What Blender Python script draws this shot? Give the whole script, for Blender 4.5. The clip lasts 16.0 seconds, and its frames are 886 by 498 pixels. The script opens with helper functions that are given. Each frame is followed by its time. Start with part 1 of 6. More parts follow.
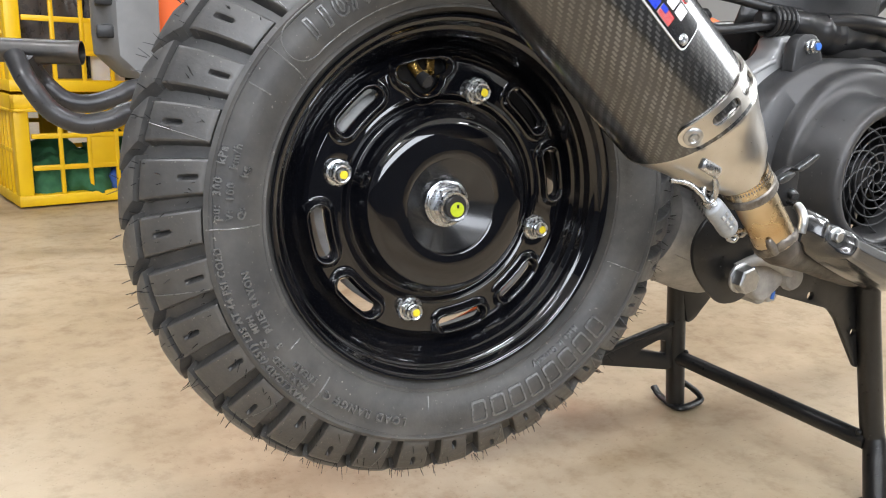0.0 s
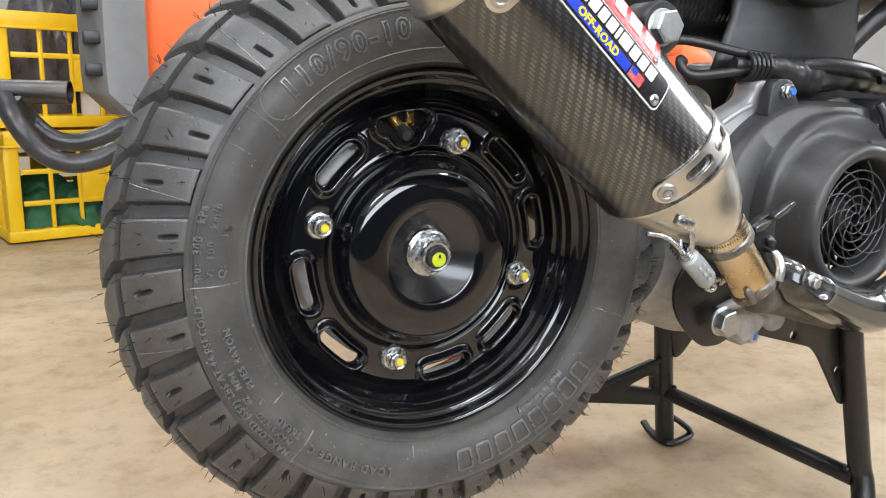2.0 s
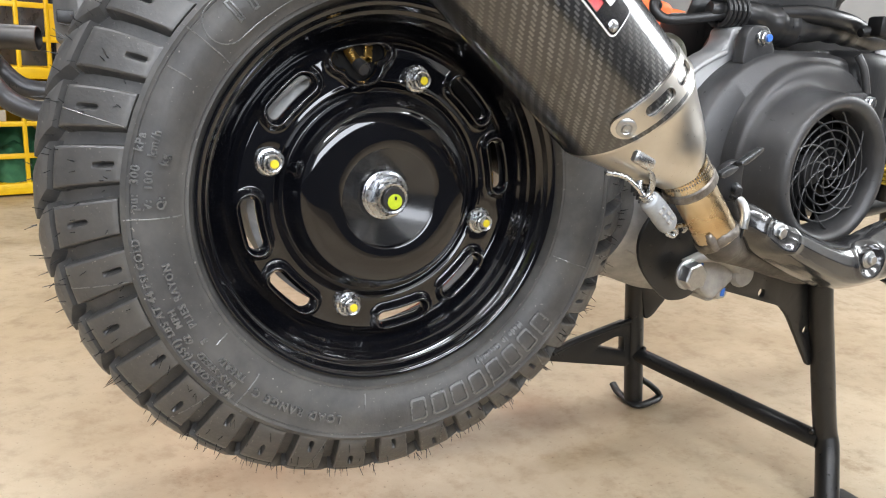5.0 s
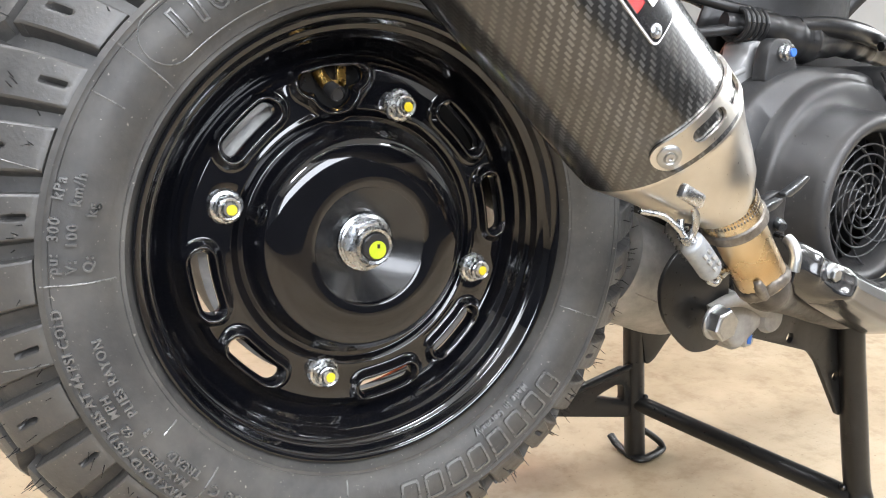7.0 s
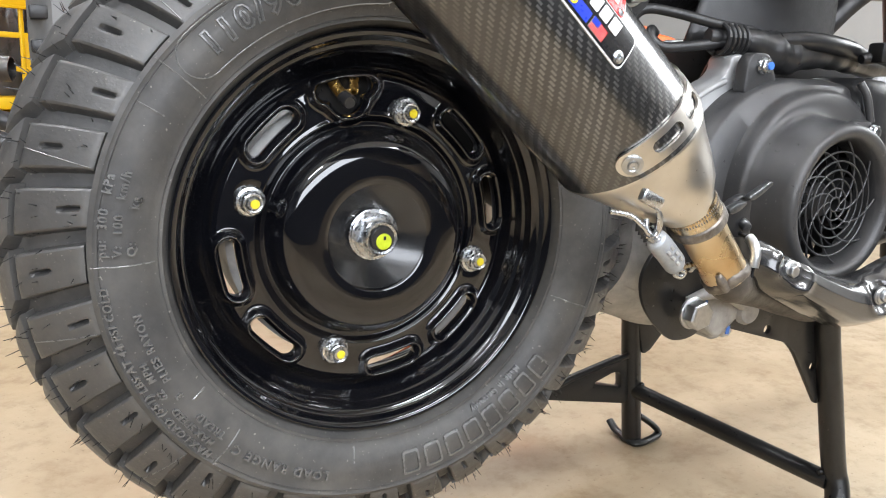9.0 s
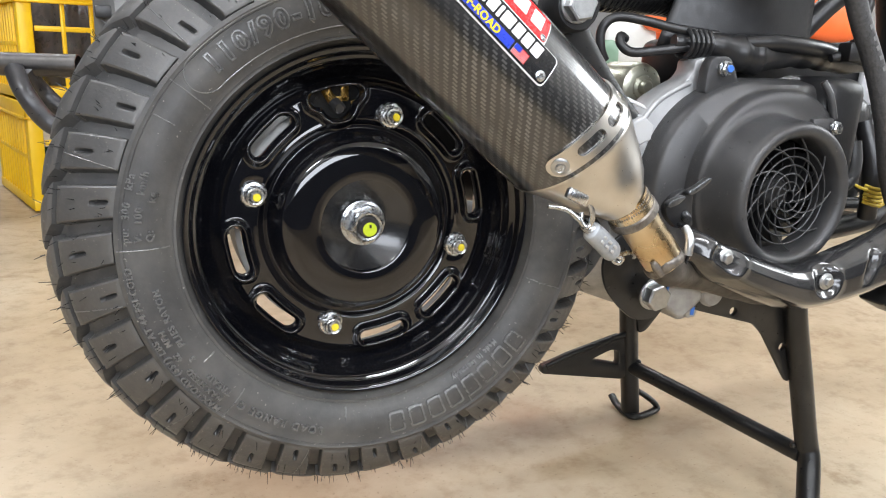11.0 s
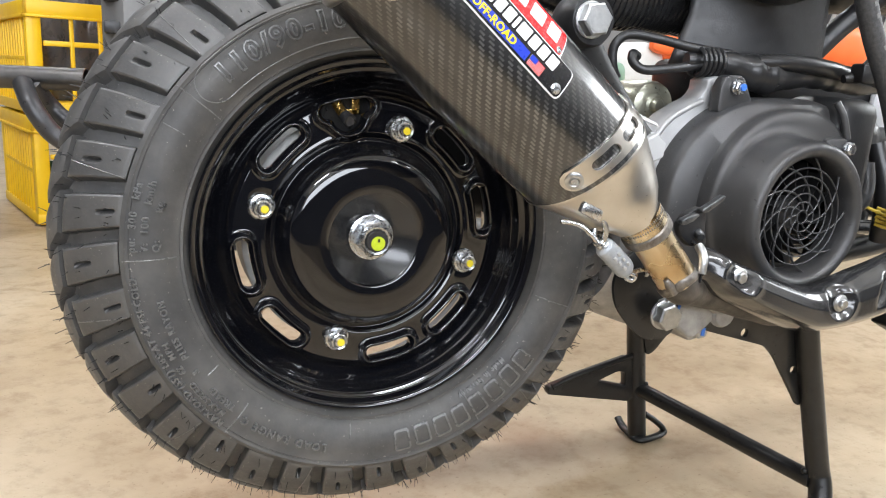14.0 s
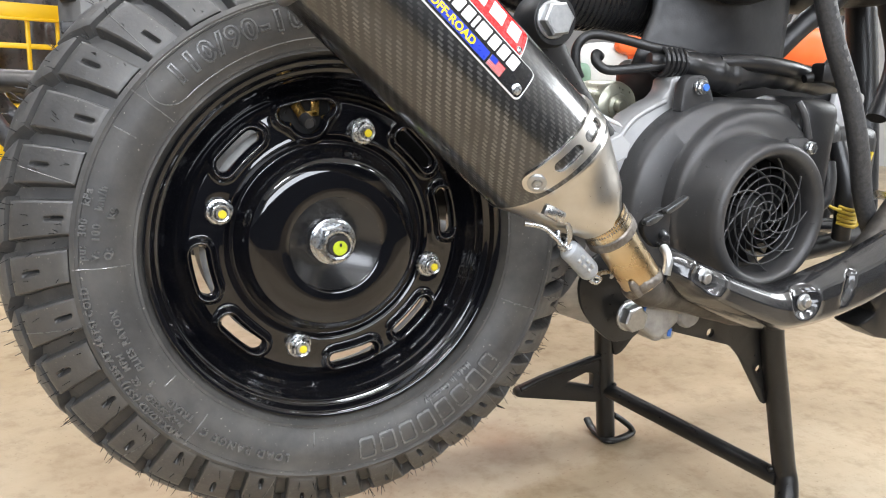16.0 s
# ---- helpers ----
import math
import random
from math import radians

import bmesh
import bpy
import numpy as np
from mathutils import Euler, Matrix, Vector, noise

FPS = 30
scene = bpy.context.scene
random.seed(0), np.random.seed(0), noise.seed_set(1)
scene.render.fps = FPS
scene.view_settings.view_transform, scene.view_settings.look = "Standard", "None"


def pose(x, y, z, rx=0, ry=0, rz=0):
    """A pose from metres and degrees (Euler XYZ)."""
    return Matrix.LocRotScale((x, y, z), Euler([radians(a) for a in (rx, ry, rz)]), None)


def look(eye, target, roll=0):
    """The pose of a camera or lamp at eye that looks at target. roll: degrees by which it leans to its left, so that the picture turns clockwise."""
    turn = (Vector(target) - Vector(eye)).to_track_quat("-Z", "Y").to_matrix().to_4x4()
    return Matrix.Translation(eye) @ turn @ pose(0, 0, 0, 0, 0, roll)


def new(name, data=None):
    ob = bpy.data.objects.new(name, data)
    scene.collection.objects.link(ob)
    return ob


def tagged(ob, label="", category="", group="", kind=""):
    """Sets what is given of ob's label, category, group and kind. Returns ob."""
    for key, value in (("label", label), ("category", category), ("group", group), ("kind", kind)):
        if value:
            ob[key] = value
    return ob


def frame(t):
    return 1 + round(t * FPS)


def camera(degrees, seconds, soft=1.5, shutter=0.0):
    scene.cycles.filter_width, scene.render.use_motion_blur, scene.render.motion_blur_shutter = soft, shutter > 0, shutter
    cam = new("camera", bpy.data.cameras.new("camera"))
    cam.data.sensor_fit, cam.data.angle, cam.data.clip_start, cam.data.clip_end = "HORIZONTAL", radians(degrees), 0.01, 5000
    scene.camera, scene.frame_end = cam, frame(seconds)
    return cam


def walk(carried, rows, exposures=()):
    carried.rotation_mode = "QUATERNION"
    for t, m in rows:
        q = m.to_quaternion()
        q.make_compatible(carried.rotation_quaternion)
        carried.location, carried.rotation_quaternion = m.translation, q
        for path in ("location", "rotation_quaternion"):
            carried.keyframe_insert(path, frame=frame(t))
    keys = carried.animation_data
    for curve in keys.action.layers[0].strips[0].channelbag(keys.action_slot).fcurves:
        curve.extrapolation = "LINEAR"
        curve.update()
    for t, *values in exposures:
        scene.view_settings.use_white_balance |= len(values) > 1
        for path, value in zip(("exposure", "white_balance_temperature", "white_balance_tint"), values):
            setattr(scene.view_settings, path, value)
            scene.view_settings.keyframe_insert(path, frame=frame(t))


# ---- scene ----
cam = camera(60.0, 16.0, soft=1.1)
PATH = [
    (0, (-0.253, -0.527, 0.407), (0.578, 1.228, -0.071), 2.3),
    (0.5, (-0.246, -0.533, 0.44), (0.593, 1.228, -0.005), 1.4),
    (1, (-0.231, -0.534, 0.454), (0.615, 1.229, 0.031), 0.8),
    (1.5, (-0.234, -0.535, 0.447), (0.615, 1.228, 0.032), 0.9),
    (2, (-0.244, -0.529, 0.43), (0.603, 1.232, 0.004), 1.5),
    (2.5, (-0.249, -0.531, 0.422), (0.592, 1.229, -0.021), 2.2),
    (3, (-0.248, -0.533, 0.42), (0.588, 1.224, -0.041), 2.7),
    (3.5, (-0.25, -0.538, 0.415), (0.587, 1.216, -0.056), 2.8),
    (4, (-0.244, -0.538, 0.412), (0.604, 1.208, -0.07), 3.0),
    (4.2, (-0.235, -0.538, 0.417), (0.619, 1.205, -0.066), 3.0),
    (6.3, (-0.199, -0.443, 0.377), (0.691, 1.275, -0.13), 2.9),
    (6.5, (-0.195, -0.429, 0.385), (0.713, 1.287, -0.094), 2.6),
    (7, (-0.193, -0.436, 0.396), (0.774, 1.266, -0.013), 2.0),
    (7.5, (-0.195, -0.448, 0.393), (0.802, 1.239, -0.005), 1.9),
    (8, (-0.202, -0.459, 0.387), (0.802, 1.223, -0.016), 2.2),
    (8.2, (-0.205, -0.456, 0.39), (0.787, 1.232, -0.017), 2.3),
    (10.3, (-0.185, -0.575, 0.425), (0.592, 1.206, -0.049), 2.3),
    (10.5, (-0.18, -0.576, 0.422), (0.588, 1.208, -0.057), 2.2),
    (11, (-0.173, -0.585, 0.433), (0.57, 1.206, -0.056), 1.8),
    (11.5, (-0.171, -0.585, 0.435), (0.561, 1.212, -0.051), 1.6),
    (12, (-0.173, -0.588, 0.434), (0.548, 1.217, -0.034), 1.7),
    (12.5, (-0.169, -0.587, 0.437), (0.564, 1.223, 0.009), 1.9),
    (13, (-0.168, -0.588, 0.442), (0.572, 1.222, 0.022), 1.9),
    (13.5, (-0.177, -0.58, 0.424), (0.561, 1.228, -0.008), 2.3),
    (14, (-0.176, -0.577, 0.426), (0.567, 1.229, -0.008), 2.6),
    (14.5, (-0.174, -0.578, 0.429), (0.579, 1.223, -0.006), 2.7),
    (15, (-0.172, -0.575, 0.428), (0.6, 1.219, -0.003), 2.6),
    (15.5, (-0.173, -0.579, 0.432), (0.619, 1.208, 0.006), 2.5),
    (16, (-0.167, -0.57, 0.426), (0.646, 1.207, -0.002), 2.4),
]
walk(cam, [(t, look(eye, target, roll)) for t, eye, target, roll in PATH],
     exposures=[(0, 0.02), (4.2, 0.05), (6.3, 0.30), (7, 0.42), (8.2, 0.36), (10.3, 0.05), (16, 0.07)])

# ---- world and light ----
K = 0.955  # drawing units to metres
HUB = 0.313  # height of the wheel centre in drawing units

world = bpy.data.worlds.new("workshop_air")
scene.world = world
world.use_nodes = True
world.node_tree.nodes["Background"].inputs[0].default_value = (0.8, 0.85, 0.9, 1)
world.node_tree.nodes["Background"].inputs[1].default_value = 0.05

LAMPS = [(-1.9, -2.3), (0.3, -2.3), (2.4, -2.3), (-1.4, 0.3), (1.2, 0.3), (-1.0, 2.9), (1.6, 2.9)]
for lx, ly in LAMPS:
    light = bpy.data.lights.new("tube_light", "AREA")
    light.shape, light.size, light.size_y = "RECTANGLE", 1.2, 0.24
    light.energy, light.color = (57 if ly < -1 else 31), (0.95, 0.985, 1.06)
    lamp_ob = new("tube_light", light)
    lamp_ob.location = (lx, ly, 2.78)
    lamp_ob["kind"] = "structure"
# daylight in the high window of the east wall
light = bpy.data.lights.new("side_window_daylight", "AREA")
light.shape, light.size, light.size_y = "RECTANGLE", 2.2, 1.1
light.energy, light.color = 85, (0.93, 0.97, 1.0)
day = new("side_window_daylight", light)
day.matrix_world = pose(4.62, -0.1, 2.05, 90, 0, 90)
day["kind"] = "structure"


# unseen fill light in the south wall, added to brighten the tyre from the front
light = bpy.data.lights.new("window_daylight", "AREA")
light.shape, light.size, light.size_y = "RECTANGLE", 5.0, 1.5
light.energy, light.color = 245, (0.92, 0.97, 1.06)
band = new("window_daylight", light)
band.matrix_world = pose(-0.9, -4.52, 1.75, 90, 0, 0)
band["kind"] = "structure"


# ---- materials ----
def material(name):
    mat = bpy.data.materials.new(name)
    mat.use_nodes = True
    nt = mat.node_tree
    return mat, nt, nt.nodes["Principled BSDF"]


def node(nt, kind, **inputs):
    n = nt.nodes.new(kind)
    for key, value in inputs.items():
        n.inputs[key.replace("_", " ")].default_value = value
    return n


def noise_tex(nt, scale, detail=4.0, rough=0.55, coord="Object"):
    tc = nt.nodes.new("ShaderNodeTexCoord")
    n = node(nt, "ShaderNodeTexNoise", Scale=scale, Detail=detail, Roughness=rough)
    nt.links.new(tc.outputs[coord], n.inputs["Vector"])
    return n


def ramp(nt, source, stops):
    r = nt.nodes.new("ShaderNodeValToRGB")
    while len(r.color_ramp.elements) < len(stops):
        r.color_ramp.elements.new(0.5)
    for e, (at, c) in zip(r.color_ramp.elements, stops):
        e.position, e.color = at, (c, c, c, 1) if not isinstance(c, tuple) else (*c, 1)
    nt.links.new(source, r.inputs["Fac"])
    return r


def bump(nt, bsdf, source, strength, distance):
    b = node(nt, "ShaderNodeBump", Strength=strength, Distance=distance)
    nt.links.new(source, b.inputs["Height"])
    nt.links.new(b.outputs["Normal"], bsdf.inputs["Normal"])
    return b


def surface(name, dark, light, rough=(0.4, 0.5), metal=0.0, scale=40.0, coat=0.0, relief=0.0, relief_scale=600.0, spec=0.5, coat_rough=0.05, dust=0.0):
    """A painted, moulded or metal surface: two tones of wear, roughness that varies, fine relief."""
    mat, nt, b = material(name)
    n1 = noise_tex(nt, scale, 6.0, 0.6)
    tone = ramp(nt, n1.outputs["Fac"], [(0.3, dark), (0.7, light)]).outputs["Color"]
    if dust:
        specks = ramp(nt, noise_tex(nt, 420.0, 2.0, 0.5).outputs["Fac"], [(0.70, 0.0), (0.76, dust)])
        # dust film whose pale patches also put the sidewall's uneven sheen into the tone
        dust_sheen = ramp(nt, noise_tex(nt, 16.0, 5.0, 0.65).outputs["Fac"], [(0.42, 0.0), (0.72, dust * 0.26)])
        total = nt.nodes.new("ShaderNodeMath")
        total.use_clamp = True
        nt.links.new(specks.outputs["Color"], total.inputs[0])
        nt.links.new(dust_sheen.outputs["Color"], total.inputs[1])
        mix = nt.nodes.new("ShaderNodeMixRGB")
        mix.inputs[2].default_value = (0.32, 0.3, 0.27, 1)
        nt.links.new(total.outputs[0], mix.inputs[0])
        nt.links.new(tone, mix.inputs[1])
        tone = mix.outputs["Color"]
    nt.links.new(tone, b.inputs["Base Color"])
    n2 = noise_tex(nt, scale * 4.3, 5.0, 0.65)
    nt.links.new(ramp(nt, n2.outputs["Fac"], [(0.3, rough[0]), (0.7, rough[1])]).outputs["Color"], b.inputs["Roughness"])
    b.inputs["Metallic"].default_value = metal
    b.inputs["Coat Weight"].default_value = coat
    b.inputs["Coat Roughness"].default_value = coat_rough
    b.inputs["Specular IOR Level"].default_value = spec
    if relief:
        n3 = noise_tex(nt, relief_scale, 3.0, 0.5)
        bump(nt, b, n3.outputs["Fac"], relief, 0.0006)
    return mat


RUBBER = surface("tyre_rubber", (0.032, 0.032, 0.033), (0.058, 0.058, 0.0575), (0.36, 0.50), scale=45, relief=0.35, relief_scale=420, dust=0.6, spec=0.75)
SIDEWALL = surface("tyre_sidewall_rubber", (0.036, 0.036, 0.037), (0.068, 0.0675, 0.066), (0.42, 0.58), scale=22, relief=0.35, relief_scale=380, dust=0.75, spec=0.6)
# paler than the sidewall: the glint on raised edges is put into the colour
LETTER = surface("raised_rubber_painted_glint", (0.095, 0.095, 0.095), (0.145, 0.145, 0.142), (0.24, 0.34), scale=60, spec=0.95)
GLOSS = surface("gloss_black_enamel", (0.003, 0.0032, 0.0045), (0.005, 0.0054, 0.0075), (0.05, 0.11), scale=12, coat=1.0, coat_rough=0.025, relief=0.012, relief_scale=130, spec=0.3)
DISH = surface("semi_gloss_black_enamel", (0.010, 0.0105, 0.0115), (0.016, 0.0165, 0.018), (0.2, 0.27), scale=20, coat=0.5, coat_rough=0.12)
SATIN = surface("satin_black_powder_coat", (0.008, 0.008, 0.008), (0.014, 0.014, 0.014), (0.26, 0.4), scale=60, relief=0.12, relief_scale=1500)
SHIELD = surface("smoked_chrome_black", (0.012, 0.012, 0.013), (0.02, 0.02, 0.021), (0.17, 0.21), scale=12, coat=0.6, coat_rough=0.08, spec=0.5)
DULLZINC = surface("dull_zinc_steel", (0.1, 0.105, 0.11), (0.22, 0.225, 0.23), (0.25, 0.4), metal=0.9, scale=160)
PLASTIC = surface("moulded_black_plastic", (0.027, 0.027, 0.028), (0.041, 0.041, 0.042), (0.27, 0.38), scale=35, relief=0.3, relief_scale=2200, dust=0.25)
SOFT = surface("soft_black_rubber", (0.009, 0.009, 0.0095), (0.018, 0.018, 0.019), (0.32, 0.5), scale=40, relief=0.2, relief_scale=700)
TAPE = surface("wrinkled_black_tape", (0.013, 0.013, 0.0135), (0.020, 0.020, 0.021), (0.27, 0.36), scale=22, relief=0.6, relief_scale=60)
STEEL = surface("brushed_stainless_steel", (0.6, 0.575, 0.53), (0.66, 0.635, 0.59), (0.27, 0.34), metal=1.0, scale=90)
ZINC = surface("zinc_plated_steel", (0.46, 0.48, 0.5), (0.66, 0.67, 0.68), (0.22, 0.32), metal=1.0, scale=60)
ALLOY = surface("cast_aluminium", (0.42, 0.42, 0.41), (0.62, 0.615, 0.6), (0.42, 0.6), metal=0.75, scale=50, relief=0.4, relief_scale=700)
GREYCASE = surface("grey_painted_crankcase", (0.30, 0.303, 0.306), (0.40, 0.403, 0.406), (0.36, 0.48), metal=0.35, scale=40, relief=0.3, relief_scale=900)
CASTING = surface("rough_cast_aluminium", (0.26, 0.255, 0.245), (0.44, 0.43, 0.41), (0.5, 0.68), metal=0.25, scale=70, relief=0.8, relief_scale=260)
DRUM = surface("dull_grey_casting", (0.3, 0.3, 0.29), (0.5, 0.49, 0.475), (0.45, 0.6), metal=0.3, scale=60, relief=0.5, relief_scale=300)
BOLTZ = surface("grey_zinc_bolt_steel", (0.42, 0.43, 0.44), (0.56, 0.57, 0.57), (0.3, 0.44), metal=1.0, scale=200, relief=0.15, relief_scale=900)
BRASS = surface("yellow_brass", (0.42, 0.25, 0.07), (0.6, 0.4, 0.13), (0.22, 0.35), metal=1.0, scale=90)
YELLOWDOT = surface("yellow_marking_paint", (0.75, 0.6, 0.02), (0.85, 0.72, 0.05), (0.3, 0.45), scale=300)
LIMEDOT = surface("lime_marking_paint", (0.5, 0.62, 0.02), (0.62, 0.74, 0.04), (0.3, 0.45), scale=300)
BLUEDOT = surface("blue_marking_paint", (0.03, 0.12, 0.5), (0.06, 0.2, 0.62), (0.3, 0.45), scale=300)
CRATE = surface("yellow_crate_plastic", (0.78, 0.47, 0.003), (0.85, 0.55, 0.006), (0.35, 0.5), scale=14, relief=0.15, relief_scale=300)
ORANGE = surface("orange_paint", (0.78, 0.12, 0.02), (0.84, 0.16, 0.035), (0.35, 0.5), scale=6)
GREYLT = surface("pale_grey_paint", (0.36, 0.365, 0.37), (0.46, 0.465, 0.47), (0.4, 0.55), scale=10)
POLISHED = surface("dull_dark_steel", (0.07, 0.068, 0.066), (0.14, 0.132, 0.125), (0.34, 0.48), metal=1.0, scale=20)
GREYPL = surface("grey_plastic", (0.125, 0.125, 0.125), (0.17, 0.17, 0.168), (0.4, 0.55), scale=14, relief=0.2, relief_scale=500)
TUBEMET = surface("dark_painted_tube", (0.032, 0.032, 0.034), (0.058, 0.058, 0.06), (0.25, 0.4), metal=0.4, scale=25)
WALLP = surface("off_white_wall_paint", (0.55, 0.56, 0.56), (0.64, 0.64, 0.63), (0.6, 0.75), scale=2)
WALLG = surface("grey_wall_paint", (0.26, 0.265, 0.27), (0.36, 0.36, 0.355), (0.6, 0.75), scale=2)
WALLD = surface("dark_blue_grey_wall_paint", (0.03, 0.034, 0.042), (0.045, 0.05, 0.06), (0.6, 0.75), scale=2)
CEILP = surface("white_ceiling_paint", (0.66, 0.66, 0.65), (0.72, 0.72, 0.71), (0.7, 0.8), scale=2)
DULLPIPE = surface("sooty_grey_brown_steel", (0.05, 0.045, 0.04), (0.12, 0.108, 0.095), (0.42, 0.6), metal=0.6, scale=70, relief=0.3, relief_scale=500)
WELD = surface("rough_grey_weld", (0.12, 0.108, 0.095), (0.3, 0.275, 0.245), (0.35, 0.6), metal=0.8, scale=160, relief=0.8, relief_scale=380)
HOSE = surface("grey_black_braided_hose", (0.03, 0.03, 0.031), (0.065, 0.065, 0.066), (0.42, 0.6), scale=300, relief=0.7, relief_scale=500)
DUCT = surface("shiny_black_rubber", (0.012, 0.012, 0.0125), (0.02, 0.02, 0.021), (0.14, 0.26), scale=40, relief=0.15, relief_scale=500)
RED = surface("red_enamel", (0.62, 0.012, 0.016), (0.7, 0.02, 0.022), (0.22, 0.32), scale=80)
WHITEINK = surface("silver_white_ink", (0.7, 0.7, 0.7), (0.8, 0.8, 0.8), (0.3, 0.4), scale=80)
BLUEINK = surface("blue_ink", (0.012, 0.035, 0.42), (0.018, 0.05, 0.5), (0.25, 0.35), scale=80)
YELLOWINK = surface("yellow_ink", (0.8, 0.58, 0.01), (0.86, 0.66, 0.02), (0.25, 0.35), scale=80)
BLACKINK = surface("black_badge_enamel", (0.008, 0.008, 0.009), (0.013, 0.013, 0.014), (0.2, 0.3), scale=80)
GREENCLOTH = surface("green_cloth", (0.015, 0.09, 0.035), (0.04, 0.16, 0.07), (0.7, 0.85), scale=30)
BLUECLOTH = surface("blue_cloth", (0.03, 0.09, 0.36), (0.06, 0.15, 0.5), (0.7, 0.85), scale=30)
DARKBAG = surface("dark_grey_bag", (0.05, 0.05, 0.055), (0.11, 0.11, 0.115), (0.2, 0.4), scale=8, relief=0.6, relief_scale=14)
WHITEPL = surface("white_plastic", (0.6, 0.6, 0.58), (0.7, 0.7, 0.68), (0.3, 0.45), scale=20)
GREENPL = surface("pale_green_enamel", (0.16, 0.27, 0.19), (0.22, 0.34, 0.25), (0.35, 0.5), scale=20)


def floor_material():
    mat, nt, b = material("worn_beige_concrete")
    big = noise_tex(nt, 2.6, 7.0, 0.62)
    fine = noise_tex(nt, 26.0, 8.0, 0.7)
    c1 = ramp(nt, big.outputs["Fac"], [(0.3, (0.315, 0.236, 0.142)), (0.5, (0.435, 0.345, 0.230)), (0.7, (0.52, 0.44, 0.315))])
    c2 = ramp(nt, fine.outputs["Fac"], [(0.28, (0.62, 0.56, 0.5)), (0.5, (0.95, 0.95, 0.95)), (0.75, (1.0, 1.0, 1.0))])
    mix = nt.nodes.new("ShaderNodeMixRGB")
    mix.blend_type = "MULTIPLY"
    mix.inputs[0].default_value = 0.75
    nt.links.new(c1.outputs["Color"], mix.inputs[1])
    nt.links.new(c2.outputs["Color"], mix.inputs[2])
    grit = ramp(nt, noise_tex(nt, 210.0, 3.0, 0.6).outputs["Fac"], [(0.27, (0.42, 0.36, 0.3)), (0.36, (1.0, 1.0, 1.0))])
    stain = ramp(nt, noise_tex(nt, 9.0, 9.0, 0.72).outputs["Fac"], [(0.32, (0.6, 0.5, 0.4)), (0.43, (1.0, 1.0, 1.0)), (0.62, (1.0, 1.0, 1.0)), (0.72, (1.12, 1.12, 1.1))])
    out = mix.outputs["Color"]
    for extra, amount in ((grit, 0.8), (stain, 0.75)):
        again_mix = nt.nodes.new("ShaderNodeMixRGB")
        again_mix.blend_type = "MULTIPLY"
        again_mix.inputs[0].default_value = amount
        nt.links.new(out, again_mix.inputs[1])
        nt.links.new(extra.outputs["Color"], again_mix.inputs[2])
        out = again_mix.outputs["Color"]
    # a soft reddish-brown patch in the floor colour beside the stand
    here = nt.nodes.new("ShaderNodeTexCoord")
    shift = node(nt, "ShaderNodeMapping")
    shift.inputs["Location"].default_value = (-0.32, -0.145, 0)
    shift.inputs["Rotation"].default_value = (0, 0, radians(-12))
    wavy = nt.nodes.new("ShaderNodeMixRGB")
    wavy.blend_type = "ADD"
    wavy.inputs[0].default_value = 0.05
    nt.links.new(here.outputs["Object"], wavy.inputs[1])
    nt.links.new(noise_tex(nt, 24.0, 4.0, 0.6).outputs["Color"], wavy.inputs[2])
    nt.links.new(wavy.outputs["Color"], shift.inputs["Vector"])
    far = nt.nodes.new("ShaderNodeVectorMath")
    far.operation = "LENGTH"
    nt.links.new(shift.outputs["Vector"], far.inputs[0])
    reddish = nt.nodes.new("ShaderNodeMixRGB")
    reddish.inputs[2].default_value = (0.22, 0.098, 0.045, 1)
    nt.links.new(ramp(nt, far.outputs["Value"], [(0.015, 0.55), (0.075, 0.0)]).outputs["Color"], reddish.inputs[0])
    nt.links.new(out, reddish.inputs[1])
    out = reddish.outputs["Color"]
    nt.links.new(out, b.inputs["Base Color"])
    nt.links.new(ramp(nt, fine.outputs["Fac"], [(0.3, 0.5), (0.7, 0.32)]).outputs["Color"], b.inputs["Roughness"])
    bump(nt, b, fine.outputs["Fac"], 0.25, 0.002)
    return mat


